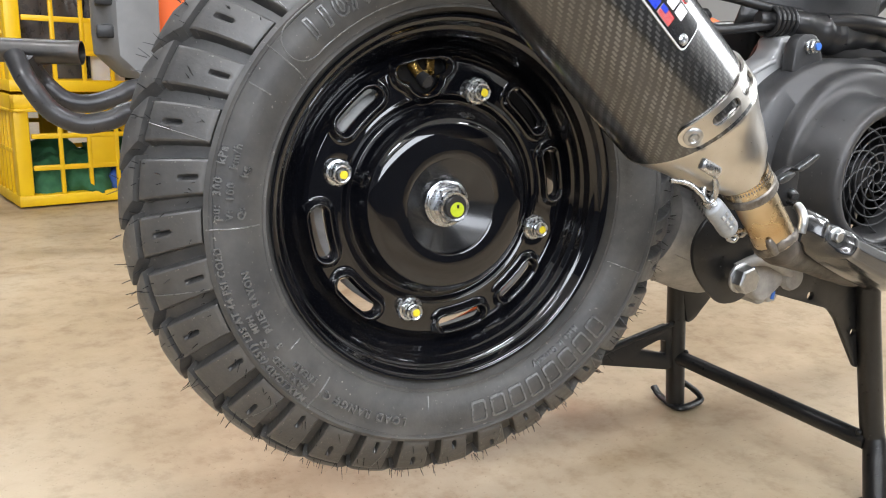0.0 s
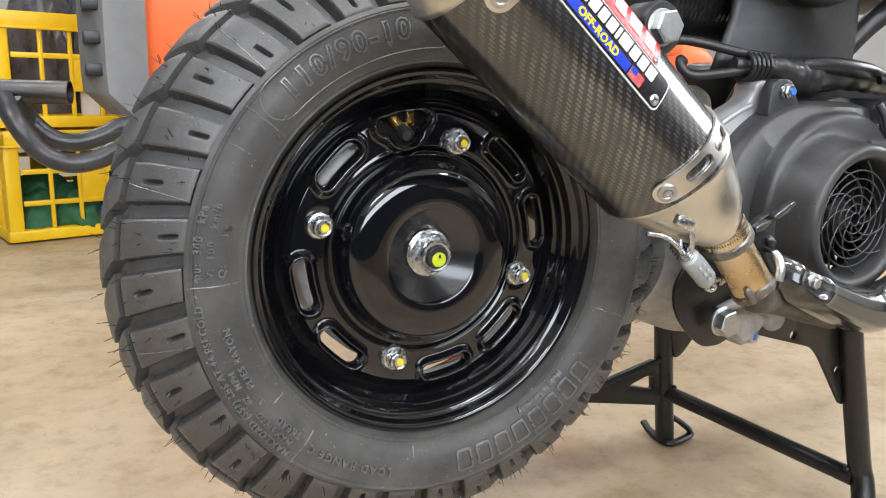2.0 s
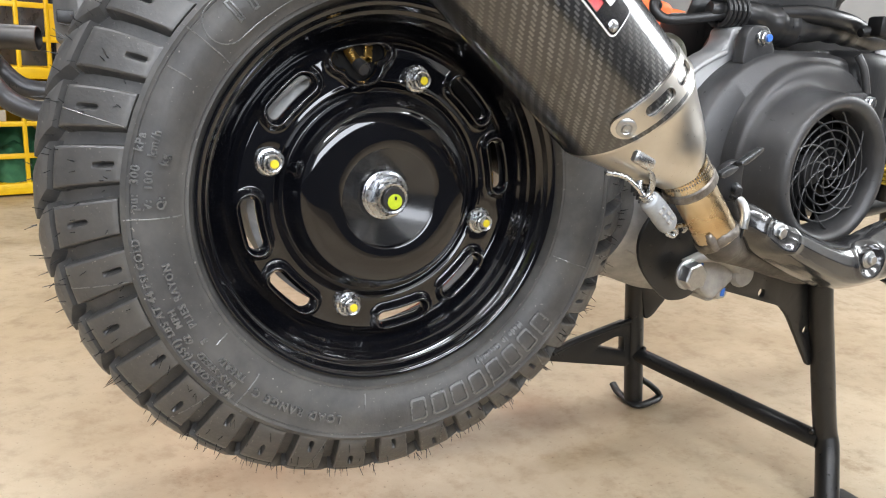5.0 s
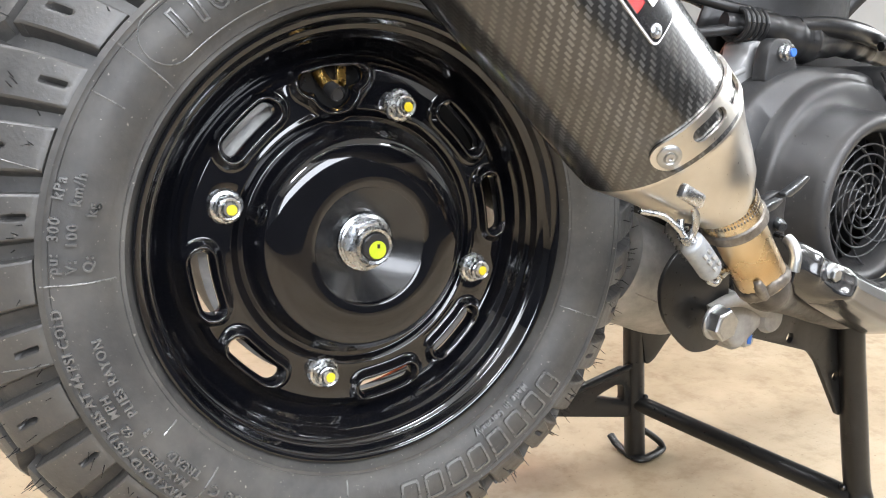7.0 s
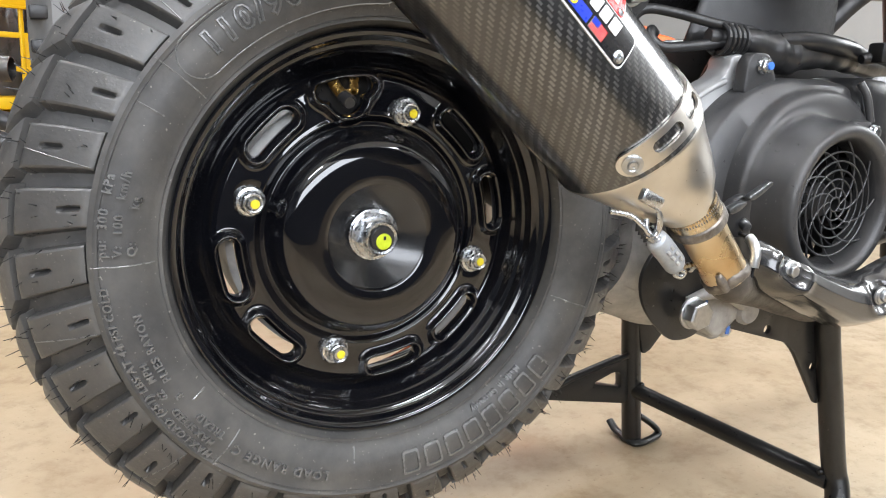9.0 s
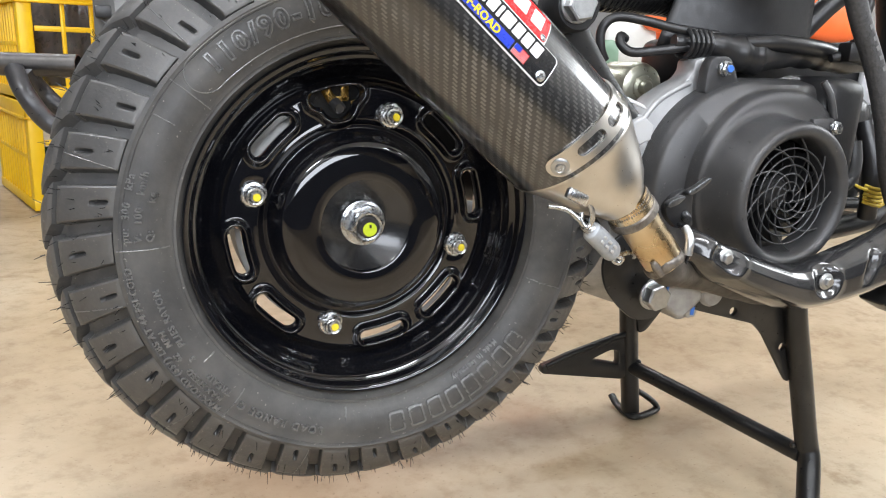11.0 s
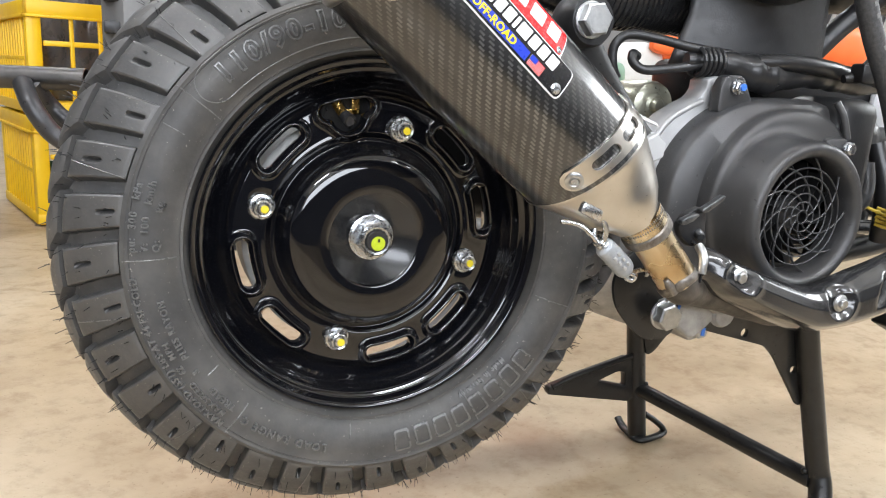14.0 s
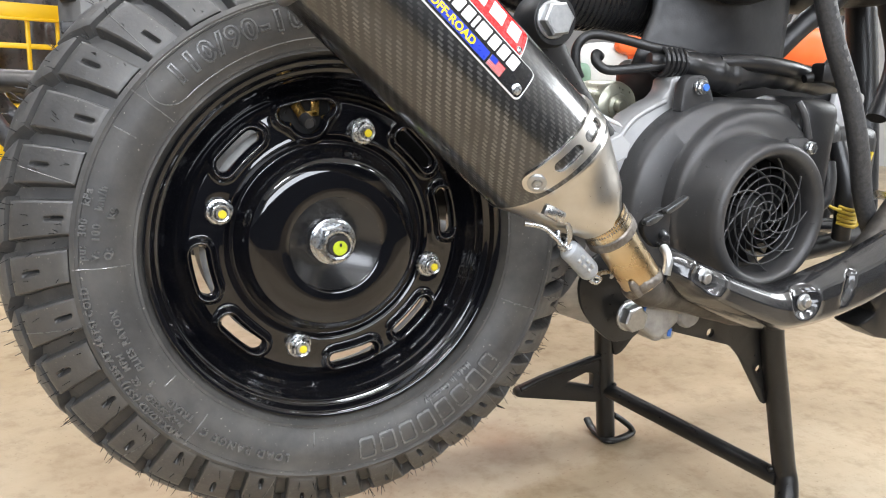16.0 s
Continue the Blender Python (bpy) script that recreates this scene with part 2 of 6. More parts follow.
def carbon_material():
    """Two-by-two twill under clear lacquer, from the sleeve's own lengthwise and girth coordinates."""
    mat, nt, b = material("carbon_fibre_twill")
    uv = nt.nodes.new("ShaderNodeUVMap")
    sep = nt.nodes.new("ShaderNodeSeparateXYZ")
    nt.links.new(uv.outputs["UV"], sep.inputs[0])

    def m(op, a, c=None):
        n = nt.nodes.new("ShaderNodeMath")
        n.operation = op
        for i, v in enumerate((a, c)):
            if v is None:
                continue
            if isinstance(v, (int, float)):
                n.inputs[i].default_value = v
            else:
                nt.links.new(v, n.inputs[i])
        return n.outputs[0]

    tow = 0.0021
    stray = m("MULTIPLY", noise_tex(nt, 34.0, 2.0).outputs["Fac"], 1.3)
    u, v = m("ADD", m("DIVIDE", sep.outputs["X"], tow), stray), m("ADD", m("DIVIDE", sep.outputs["Y"], tow), stray)
    k = m("MODULO", m("ADD", m("FLOOR", u), m("FLOOR", v)), 4.0)
    warp = m("LESS_THAN", k, 1.5)
    fu, fv = m("FRACT", u), m("FRACT", v)
    hu = m("MULTIPLY", m("MULTIPLY", fu, m("SUBTRACT", 1.0, fu)), 4.0)
    hv = m("MULTIPLY", m("MULTIPLY", fv, m("SUBTRACT", 1.0, fv)), 4.0)
    height = m("ADD", m("MULTIPLY", warp, hu), m("MULTIPLY", m("SUBTRACT", 1.0, warp), hv))
    grain = noise_tex(nt, 60.0, 3.0)
    patch = ramp(nt, noise_tex(nt, 17.0, 3.0, 0.6).outputs["Fac"], [(0.36, 0.2), (0.64, 1.25)])
    amt = m("MULTIPLY", m("MULTIPLY", warp, patch.outputs["Color"]), m("MULTIPLY", height, m("ADD", 0.05, m("MULTIPLY", grain.outputs["Fac"], 1.75))))
    col = ramp(nt, amt, [(0.15, (0.006, 0.006, 0.0062)), (0.6, (0.038, 0.0375, 0.0365)), (1.0, (0.088, 0.0865, 0.084))])
    nt.links.new(col.outputs["Color"], b.inputs["Base Color"])
    b.inputs["Metallic"].default_value = 0.25
    b.inputs["Roughness"].default_value = 0.38
    b.inputs["Coat Weight"].default_value = 1.0
    b.inputs["Coat Roughness"].default_value = 0.13
    b.inputs["Coat IOR"].default_value = 1.85
    bump(nt, b, height, 0.18, 0.0004)
    return mat


def heat_tint_material():
    """Stainless pipe that has gone straw and bronze with heat near its weld."""
    mat, nt, b = material("heat_tinted_steel")
    uv = nt.nodes.new("ShaderNodeUVMap")
    sep = nt.nodes.new("ShaderNodeSeparateXYZ")
    nt.links.new(uv.outputs["UV"], sep.inputs[0])
    n = noise_tex(nt, 45.0, 5.0)
    add = nt.nodes.new("ShaderNodeMath")
    add.operation = "MULTIPLY_ADD"
    add.inputs[1].default_value = 0.03
    nt.links.new(n.outputs["Fac"], add.inputs[0])
    nt.links.new(sep.outputs["Y"], add.inputs[2])
    sc = nt.nodes.new("ShaderNodeMath")
    sc.operation = "DIVIDE"
    sc.inputs[1].default_value = 0.12
    nt.links.new(add.outputs[0], sc.inputs[0])
    r = ramp(nt, sc.outputs[0], [(0.0, (0.5, 0.42, 0.32)), (0.2, (0.66, 0.54, 0.36)), (0.38, (0.56, 0.4, 0.22)), (0.55, (0.7, 0.58, 0.4)), (0.72, (0.42, 0.36, 0.29)), (1.0, (0.3, 0.28, 0.26))])
    nt.links.new(r.outputs["Color"], b.inputs["Base Color"])
    b.inputs["Metallic"].default_value = 1.0
    nt.links.new(ramp(nt, n.outputs["Fac"], [(0.3, 0.2), (0.7, 0.36)]).outputs["Color"], b.inputs["Roughness"])
    return mat


FLOOR, CARBON, TINT = floor_material(), carbon_material(), heat_tint_material()
GLOW, gnt, gb = material("lamp_diffuser")
gb.inputs["Base Color"].default_value = (0.9, 0.9, 0.88, 1)
gb.inputs["Emission Color"].default_value = (1.0, 0.97, 0.91, 1)
gb.inputs["Emission Strength"].default_value = 6.0


# ---- mesh helpers ----
def finish(bm, name, mat, smooth=38.0):
    bmesh.ops.recalc_face_normals(bm, faces=bm.faces)
    limit = radians(smooth)
    for f in bm.faces:
        f.smooth = True
    for e in bm.edges:
        if len(e.link_faces) == 2 and e.calc_face_angle(0.0) > limit:
            e.smooth = False
    bm.transform(Matrix.Scale(K, 4))
    me = bpy.data.meshes.new(name)
    bm.to_mesh(me)
    bm.free()
    me.materials.append(mat)
    return me


SEAT = Matrix()  # how the assembly being built sits on the scooter


def seat(centre=(0, 0, 0), shift=(0, 0, 0), scale=1.0, turn=(0, 0, 0)):
    """Sets where the next assembly of the scooter sits: turned and sized about its centre, then moved."""
    global SEAT
    c = Vector(centre)
    SEAT = Matrix.Translation(c + Vector(shift)) @ pose(0, 0, 0, *turn) @ Matrix.Scale(scale, 4) @ Matrix.Translation(-c)


def place(ob, parent, m):
    if parent is not None and parent.name == "motor_scooter":
        m = SEAT @ (m if m is not None else Matrix())
    if m is not None:
        loc, rot, sca = m.decompose()
        ob.matrix_basis = Matrix.LocRotScale(loc * K, rot, sca)
    if parent is not None:
        ob.parent = parent
    return ob


def part(name, bm, mat, parent=None, label="", m=None, smooth=38.0):
    """Links a bmesh, drawn in drawing units, as one mesh object under a thing or a part."""
    ob = new(name, finish(bm, name, mat, smooth))
    if label:
        ob["label"] = label
    return place(ob, parent, m)


def again(ob, parent, m, name=None):
    """The same mesh once more, as an object of its own."""
    return place(new(name or ob.name.split(".")[0], ob.data), parent, m)


def thing(name, label, category, at=(0, 0, 0), group="", kind=""):
    ob = new(name)
    ob.location = Vector(at) * K
    return tagged(ob, label, category, group, kind)


def grid_mesh(rows, closed=True, caps=False, uvs=None):
    """A bmesh from rows of points; each row runs round (closed) or along."""
    bm = bmesh.new()
    layer = bm.loops.layers.uv.new("UVMap") if uvs else None
    vs = [[bm.verts.new(p) for p in row] for row in rows]
    n = len(rows[0])
    for i in range(len(rows) - 1):
        for j in range(n if closed else n - 1):
            k = (j + 1) % n
            f = bm.faces.new((vs[i][j], vs[i][k], vs[i + 1][k], vs[i + 1][j]))
            if uvs:
                w = uvs[i][n] if (k == 0 and len(uvs[i]) > n) else uvs[i][k]
                w2 = uvs[i + 1][n] if (k == 0 and len(uvs[i + 1]) > n) else uvs[i + 1][k]
                for loop, c in zip(f.loops, (uvs[i][j], w, w2, uvs[i + 1][j])):
                    loop[layer].uv = c
    if caps:
        bm.faces.new(vs[0])
        bm.faces.new(vs[-1])
    return bm


def lathe(profile, segs=96, m=None, caps=False):
    """Turns a profile of (radius, height) about local z."""
    rows, uvs, run = [], [], 0.0
    for i, (r, h) in enumerate(profile):
        if i:
            run += math.dist(profile[i - 1], profile[i])
        rows.append([(r * math.cos(2 * math.pi * j / segs), r * math.sin(2 * math.pi * j / segs), h) for j in range(segs)])
        uvs.append([(2 * math.pi * j / segs * 0.055, run) for j in range(segs + 1)])
    bm = grid_mesh(rows, True, caps, uvs)
    bmesh.ops.remove_doubles(bm, verts=bm.verts, dist=1e-6)
    if m is not None:
        bm.transform(m)
    return bm


def glide(points, steps=6):
    """A smooth line through points."""
    p = [Vector(q) for q in points]
    p = [2 * p[0] - p[1], *p, 2 * p[-1] - p[-2]]
    out = []
    for i in range(1, len(p) - 2):
        for s in range(steps):
            t = s / steps
            a, b, c, d = p[i - 1], p[i], p[i + 1], p[i + 2]
            out.append(0.5 * (2 * b + (c - a) * t + (2 * a - 5 * b + 4 * c - d) * t * t + (3 * b - a - 3 * c + d) * t ** 3))
    out.append(p[-2])
    return out


def sweep(points, radius, segs=14, steps=6, caps=True, flat=1.0, up=(0, -1, 0), ripple=None):
    """A tube along a smooth line. radius: one number or one for each given point; flat squeezes it along up."""
    line = glide(points, steps) if steps > 1 else [Vector(q) for q in points]
    n = len(line)
    rows, uvs, run = [], [], 0.0
    for i, c in enumerate(line):
        t = (line[min(i + 1, n - 1)] - line[max(i - 1, 0)]).normalized()
        u = Vector(up)
        u = (u - t * u.dot(t)).normalized()
        w = t.cross(u)
        if isinstance(radius, (list, tuple)):
            f = i / max(1, n - 1) * (len(radius) - 1)
            a = min(int(f), len(radius) - 2)
            r = radius[a] + (radius[a + 1] - radius[a]) * (f - a)
        else:
            r = radius
        if ripple:
            r *= ripple(i / max(1, n - 1))
        if i:
            run += (line[i] - line[i - 1]).length
        rows.append([c + u * (r * flat * math.cos(2 * math.pi * j / segs)) + w * (r * math.sin(2 * math.pi * j / segs)) for j in range(segs)])
        uvs.append([(2 * math.pi * j / segs * 0.02, run) for j in range(segs + 1)])
    return grid_mesh(rows, True, caps, uvs)


def box(sx, sy, sz, at=(0, 0, 0), bevel=0.0, turn=(0, 0, 0), segs=2):
    bm = bmesh.new()
    bmesh.ops.create_cube(bm, size=1.0)
    bm.transform(Matrix.Diagonal((sx, sy, sz, 1)))
    if bevel:
        bmesh.ops.bevel(bm, geom=list(bm.edges), offset=bevel, segments=segs, affect="EDGES", profile=0.5)
    bm.transform(pose(*at, *turn))
    return bm


def plate(loops, thick, m=None, bevel=0.0):
    """A flat plate: the first loop is its outline, the others holes; it is thick along local z."""
    bm = bmesh.new()
    edges = []
    for loop in loops:
        vs = [bm.verts.new((x, y, 0)) for x, y in loop]
        edges += [bm.edges.new((vs[i], vs[(i + 1) % len(vs)])) for i in range(len(vs))]
    bmesh.ops.triangle_fill(bm, use_beauty=True, use_dissolve=False, edges=edges)
    got = bmesh.ops.extrude_face_region(bm, geom=list(bm.faces))
    bmesh.ops.translate(bm, verts=[v for v in got["geom"] if isinstance(v, bmesh.types.BMVert)], vec=(0, 0, thick))
    bmesh.ops.recalc_face_normals(bm, faces=bm.faces)
    if bevel:
        rim = [e for e in bm.edges if len(e.link_faces) == 2 and abs(e.verts[0].co.z - e.verts[1].co.z) < 1e-7 and e.calc_face_angle(0) > 1.0]
        bmesh.ops.bevel(bm, geom=rim, offset=bevel, segments=2, affect="EDGES", profile=0.5)
    if m is not None:
        bm.transform(m)
    return bm


def stadium(cx, cy, length, width, angle=0.0, n=8):
    """The outline of a slot with round ends."""
    out, r, l = [], width / 2, (length - width) / 2
    for end in (0, 1):
        for i in range(n + 1):
            a = -math.pi / 2 + math.pi * i / n + math.pi * end
            out.append((r * math.cos(a) + (l if end == 0 else -l), r * math.sin(a)))
    ca, sa = math.cos(radians(angle)), math.sin(radians(angle))
    return [(cx + x * ca - y * sa, cy + x * sa + y * ca) for x, y in out]


def rounded(corners, r, n=5):
    """A polygon with rounded corners."""
    out, k = [], len(corners)
    for i in range(k):
        p, a, b = Vector(corners[i]), Vector(corners[i - 1]), Vector(corners[(i + 1) % k])
        da, db = (a - p), (b - p)
        q = min(r, da.length * 0.45, db.length * 0.45)
        s, e = p + da.normalized() * q, p + db.normalized() * q
        for j in range(n + 1):
            t = j / n
            out.append(tuple((1 - t) ** 2 * s + 2 * t * (1 - t) * p + t * t * e))
    return out


def merge(*bms):
    """Several bmeshes as one."""
    out = bmesh.new()
    for b in bms:
        me = bpy.data.meshes.new("piece")
        b.to_mesh(me)
        b.free()
        out.from_mesh(me)
        bpy.data.meshes.remove(me)
    return out


def words(text, size, depth=0.0006, space=1.0, bold=0.0, line=0.0):
    """Built-in lettering as a bmesh that lies in local xy, from x = 0 to the right."""
    cu = bpy.data.curves.new("lettering", "FONT")
    cu.body, cu.size, cu.extrude, cu.space_character, cu.resolution_u = text, size, depth / 2, space, 3
    cu.offset = size * bold
    if line:
        cu.fill_mode, cu.extrude, cu.bevel_depth, cu.bevel_resolution, cu.offset = "NONE", 0.0, line, 1, size * 0.035
    ob = bpy.data.objects.new("lettering", cu)
    scene.collection.objects.link(ob)
    me = bpy.data.meshes.new_from_object(ob.evaluated_get(bpy.context.evaluated_depsgraph_get()))
    bm = bmesh.new()
    bm.from_mesh(me)
    bpy.data.objects.remove(ob)
    bpy.data.curves.remove(cu)
    bpy.data.meshes.remove(me)
    return bm


def hexagon(r, h0, h1, chamfer=0.0):
    """A hexagonal nut body between two heights."""
    def ring(rad, h):
        return [(rad * math.cos(math.pi / 3 * i), rad * math.sin(math.pi / 3 * i), h) for i in range(6)]
    rows = [ring(r, h0), ring(r, h1 - chamfer), ring(r - chamfer * 1.2, h1)]
    return grid_mesh(rows, True, True)


def facing(x, y, z, spin=0.0, pan=0.0):
    """A pose at a drawing place whose local z points out of the machine's side."""
    return Matrix.Translation((x, y, z)) @ pose(0, 0, 0, 90, 0, pan) @ pose(0, 0, 0, 0, 0, spin)


def bolt_mesh(name, r, h, mat, washer=1.5):
    bm = merge(lathe([(0, 0.0), (r * washer, 0.0), (r * washer, 0.0016), (r * washer * 0.93, 0.0024), (0, 0.0024)], 28),
               hexagon(r * 1.12, 0.002, 0.002 + h, 0.0012),
               lathe([(r * 0.80, 0.0018 + h), (r * 0.79, 0.0023 + h), (0, 0.0023 + h)], 24))
    return finish(bm, name, mat)


def bolt(name, r, h, mat, parent, m, label="", washer=1.2):
    ob = new(name, bolt_mesh(name, r, h, mat, washer))
    if label:
        ob["label"] = label
    return place(ob, parent, m)


# ---- the room ----
def room():
    def slab(name, sx, sy, sz, at, mat, label, category):
        bm = box(sx / K, sy / K, sz / K, [c / K for c in at])
        return tagged(part(name, bm, mat), label, category, kind="structure")

    slab("floor", 9.3, 9.7, 0.2, (0, 0.3, -0.1), FLOOR, "worn beige polished concrete workshop floor", "floor")
    slab("wall_north", 9.0, 0.15, 3.0, (0, 5.075, 1.5), WALLG, "plain grey workshop wall", "wall")
    # unseen low screen, added so that the gloss wheel mirrors something dark
    slab("reflection_screen", 9.0, 0.12, 0.58, (0, -1.36, 0.29), WALLD, "low dark screen added to darken reflections in the wheel", "wall")
    # south wall, its opening made up to hold the frontal fill light
    for x0, x1, z0, z1 in ((-4.5, -3.4, 0, 3.0), (1.6, 4.5, 0, 3.0), (-3.4, 1.6, 0, 1.0), (-3.4, 1.6, 2.5, 3.0)):
        slab("wall_south", x1 - x0, 0.15, z1 - z0, ((x0 + x1) / 2, -4.475, (z0 + z1) / 2), WALLP, "plain off-white workshop wall with an opening added for the fill light", "wall")
    for y0, y1, z0, z1 in ((-4.4, -1.25, 0, 3.0), (1.05, 5.0, 0, 3.0), (-1.25, 1.05, 0, 1.45), (-1.25, 1.05, 2.65, 3.0)):
        slab("wall_east", 0.15, y1 - y0, z1 - z0, (4.575, (y0 + y1) / 2, (z0 + z1) / 2), WALLP, "plain off-white workshop wall with a high window", "wall")
    slab("wall_west", 0.15, 9.4, 3.0, (-4.575, 0.3, 1.5), WALLD, "dark blue-grey painted workshop wall", "wall")
    slab("ceiling", 9.3, 9.7, 0.12, (0, 0.3, 3.06), CEILP, "plain white workshop ceiling", "ceiling")


def ceiling_lamps():
    for lx, ly in LAMPS:
        lamp = thing("ceiling_light", "white batten ceiling light with a frosted diffuser", "light", (lx / K, ly / K, 2.8 / K), group="ceiling lights")
        part("housing", box(1.3 / K, 0.2 / K, 0.09 / K, (0, 0, 0.15 / K), 0.01), WHITEPL, lamp)
        part("diffuser", box(1.22 / K, 0.15 / K, 0.03 / K, (0, 0, 0.085 / K), 0.008), GLOW, lamp, "glowing frosted diffuser")


room()
ceiling_lamps()

# ---- the scooter ----
scooter = thing("motor_scooter", "black motor scooter on its centre stand, rear wheel raised", "scooter")
WHEEL = pose(0, 0, HUB, 90, 0, 0)  # local z points out of the wheel towards the open side
LUG = 73.5  # angle of the first wheel nut
MID = -0.028  # the tyre's middle plane


def profile_at(table, x):
    for (a, ya), (b, yb) in zip(table, table[1:]):
        if a <= x <= b:
            t = (x - a) / (b - a)
            return ya + (yb - ya) * t
    return table[0][1] if x < table[0][0] else table[-1][1]


SIDE = [(0.1435, 0.003), (0.1470, 0.0095), (0.150, 0.0148), (0.152, 0.0190), (0.1545, 0.0188), (0.160, 0.0230), (0.170, 0.0272), (0.180, 0.0282), (0.1905, 0.0256), (0.1925, 0.0266), (0.1955, 0.0246)]
CROWN = [(0.1955, 0.0246), (0.208, 0.0184), (0.2205, 0.0104), (0.2315, 0.0012), (0.2395, -0.0092), (0.2445, -0.0188), (0.2465, MID)]
GROOVE = 0.0108
TREAD = 12.2  # turn of the first tread block


def crown_point(b, lift):
    """A point of the tread's section: b from the shoulder (0) to the middle (1), lift above the tread's skin; radius and height."""
    f = max(0.0, min(1.0, b)) * (len(CROWN) - 1)
    i = min(int(f), len(CROWN) - 2)
    p = Vector(CROWN[i]).lerp(Vector(CROWN[i + 1]), f - i)
    t = (Vector(CROWN[i + 1]) - Vector(CROWN[i])).normalized()
    n = Vector((-t.y, t.x))
    if n.x < 0:
        n = -n
    return p + n * lift


def tread_block(b0, b1, half, skew, slot, na=37, nb=29, mirror=False):
    """One moulded block of tread, with a blind slot in its face."""
    rows = []
    for i in range(nb + 2):
        row = []
        for j in range(na + 2):
            u = (min(max(j - 1, 0), na - 1)) / (na - 1) * 2 - 1
            v = (min(max(i - 1, 0), nb - 1)) / (nb - 1)
            low = i in (0, nb + 1) or j in (0, na + 1)
            b = b0 + (b1 - b0) * v
            flare = 1.0 + ((0.08 if u < 0 else 0.24) if low else 0.0)
            ang = half * u * flare + skew * (v - 0.5)
            lift = -GROOVE - 0.001 if low else 0.0
            if not low:
                rim = min(1 - abs(u), 2 * min(v, 1 - v))
                lift -= 0.0011 * max(0.0, 1 - rim / 0.09)
                if slot:
                    v0, v1, hw = slot
                    off = math.hypot(u * 0.0138, max(v0 + 0.05 - v, v - v1 + 0.05, 0.0) * 0.042) - hw
                    lift -= 0.0062 / (1 + math.exp(max(-30.0, min(30.0, off / 0.00035))))
            p = crown_point(b + (0.03 if i == nb + 1 else (-0.015 if i == 0 else 0.0)), lift)
            h = p.y if not mirror else 2 * MID - p.y
            row.append((p.x * math.cos(ang), p.x * math.sin(ang), h))
        rows.append(row)
    return grid_mesh(rows, False)


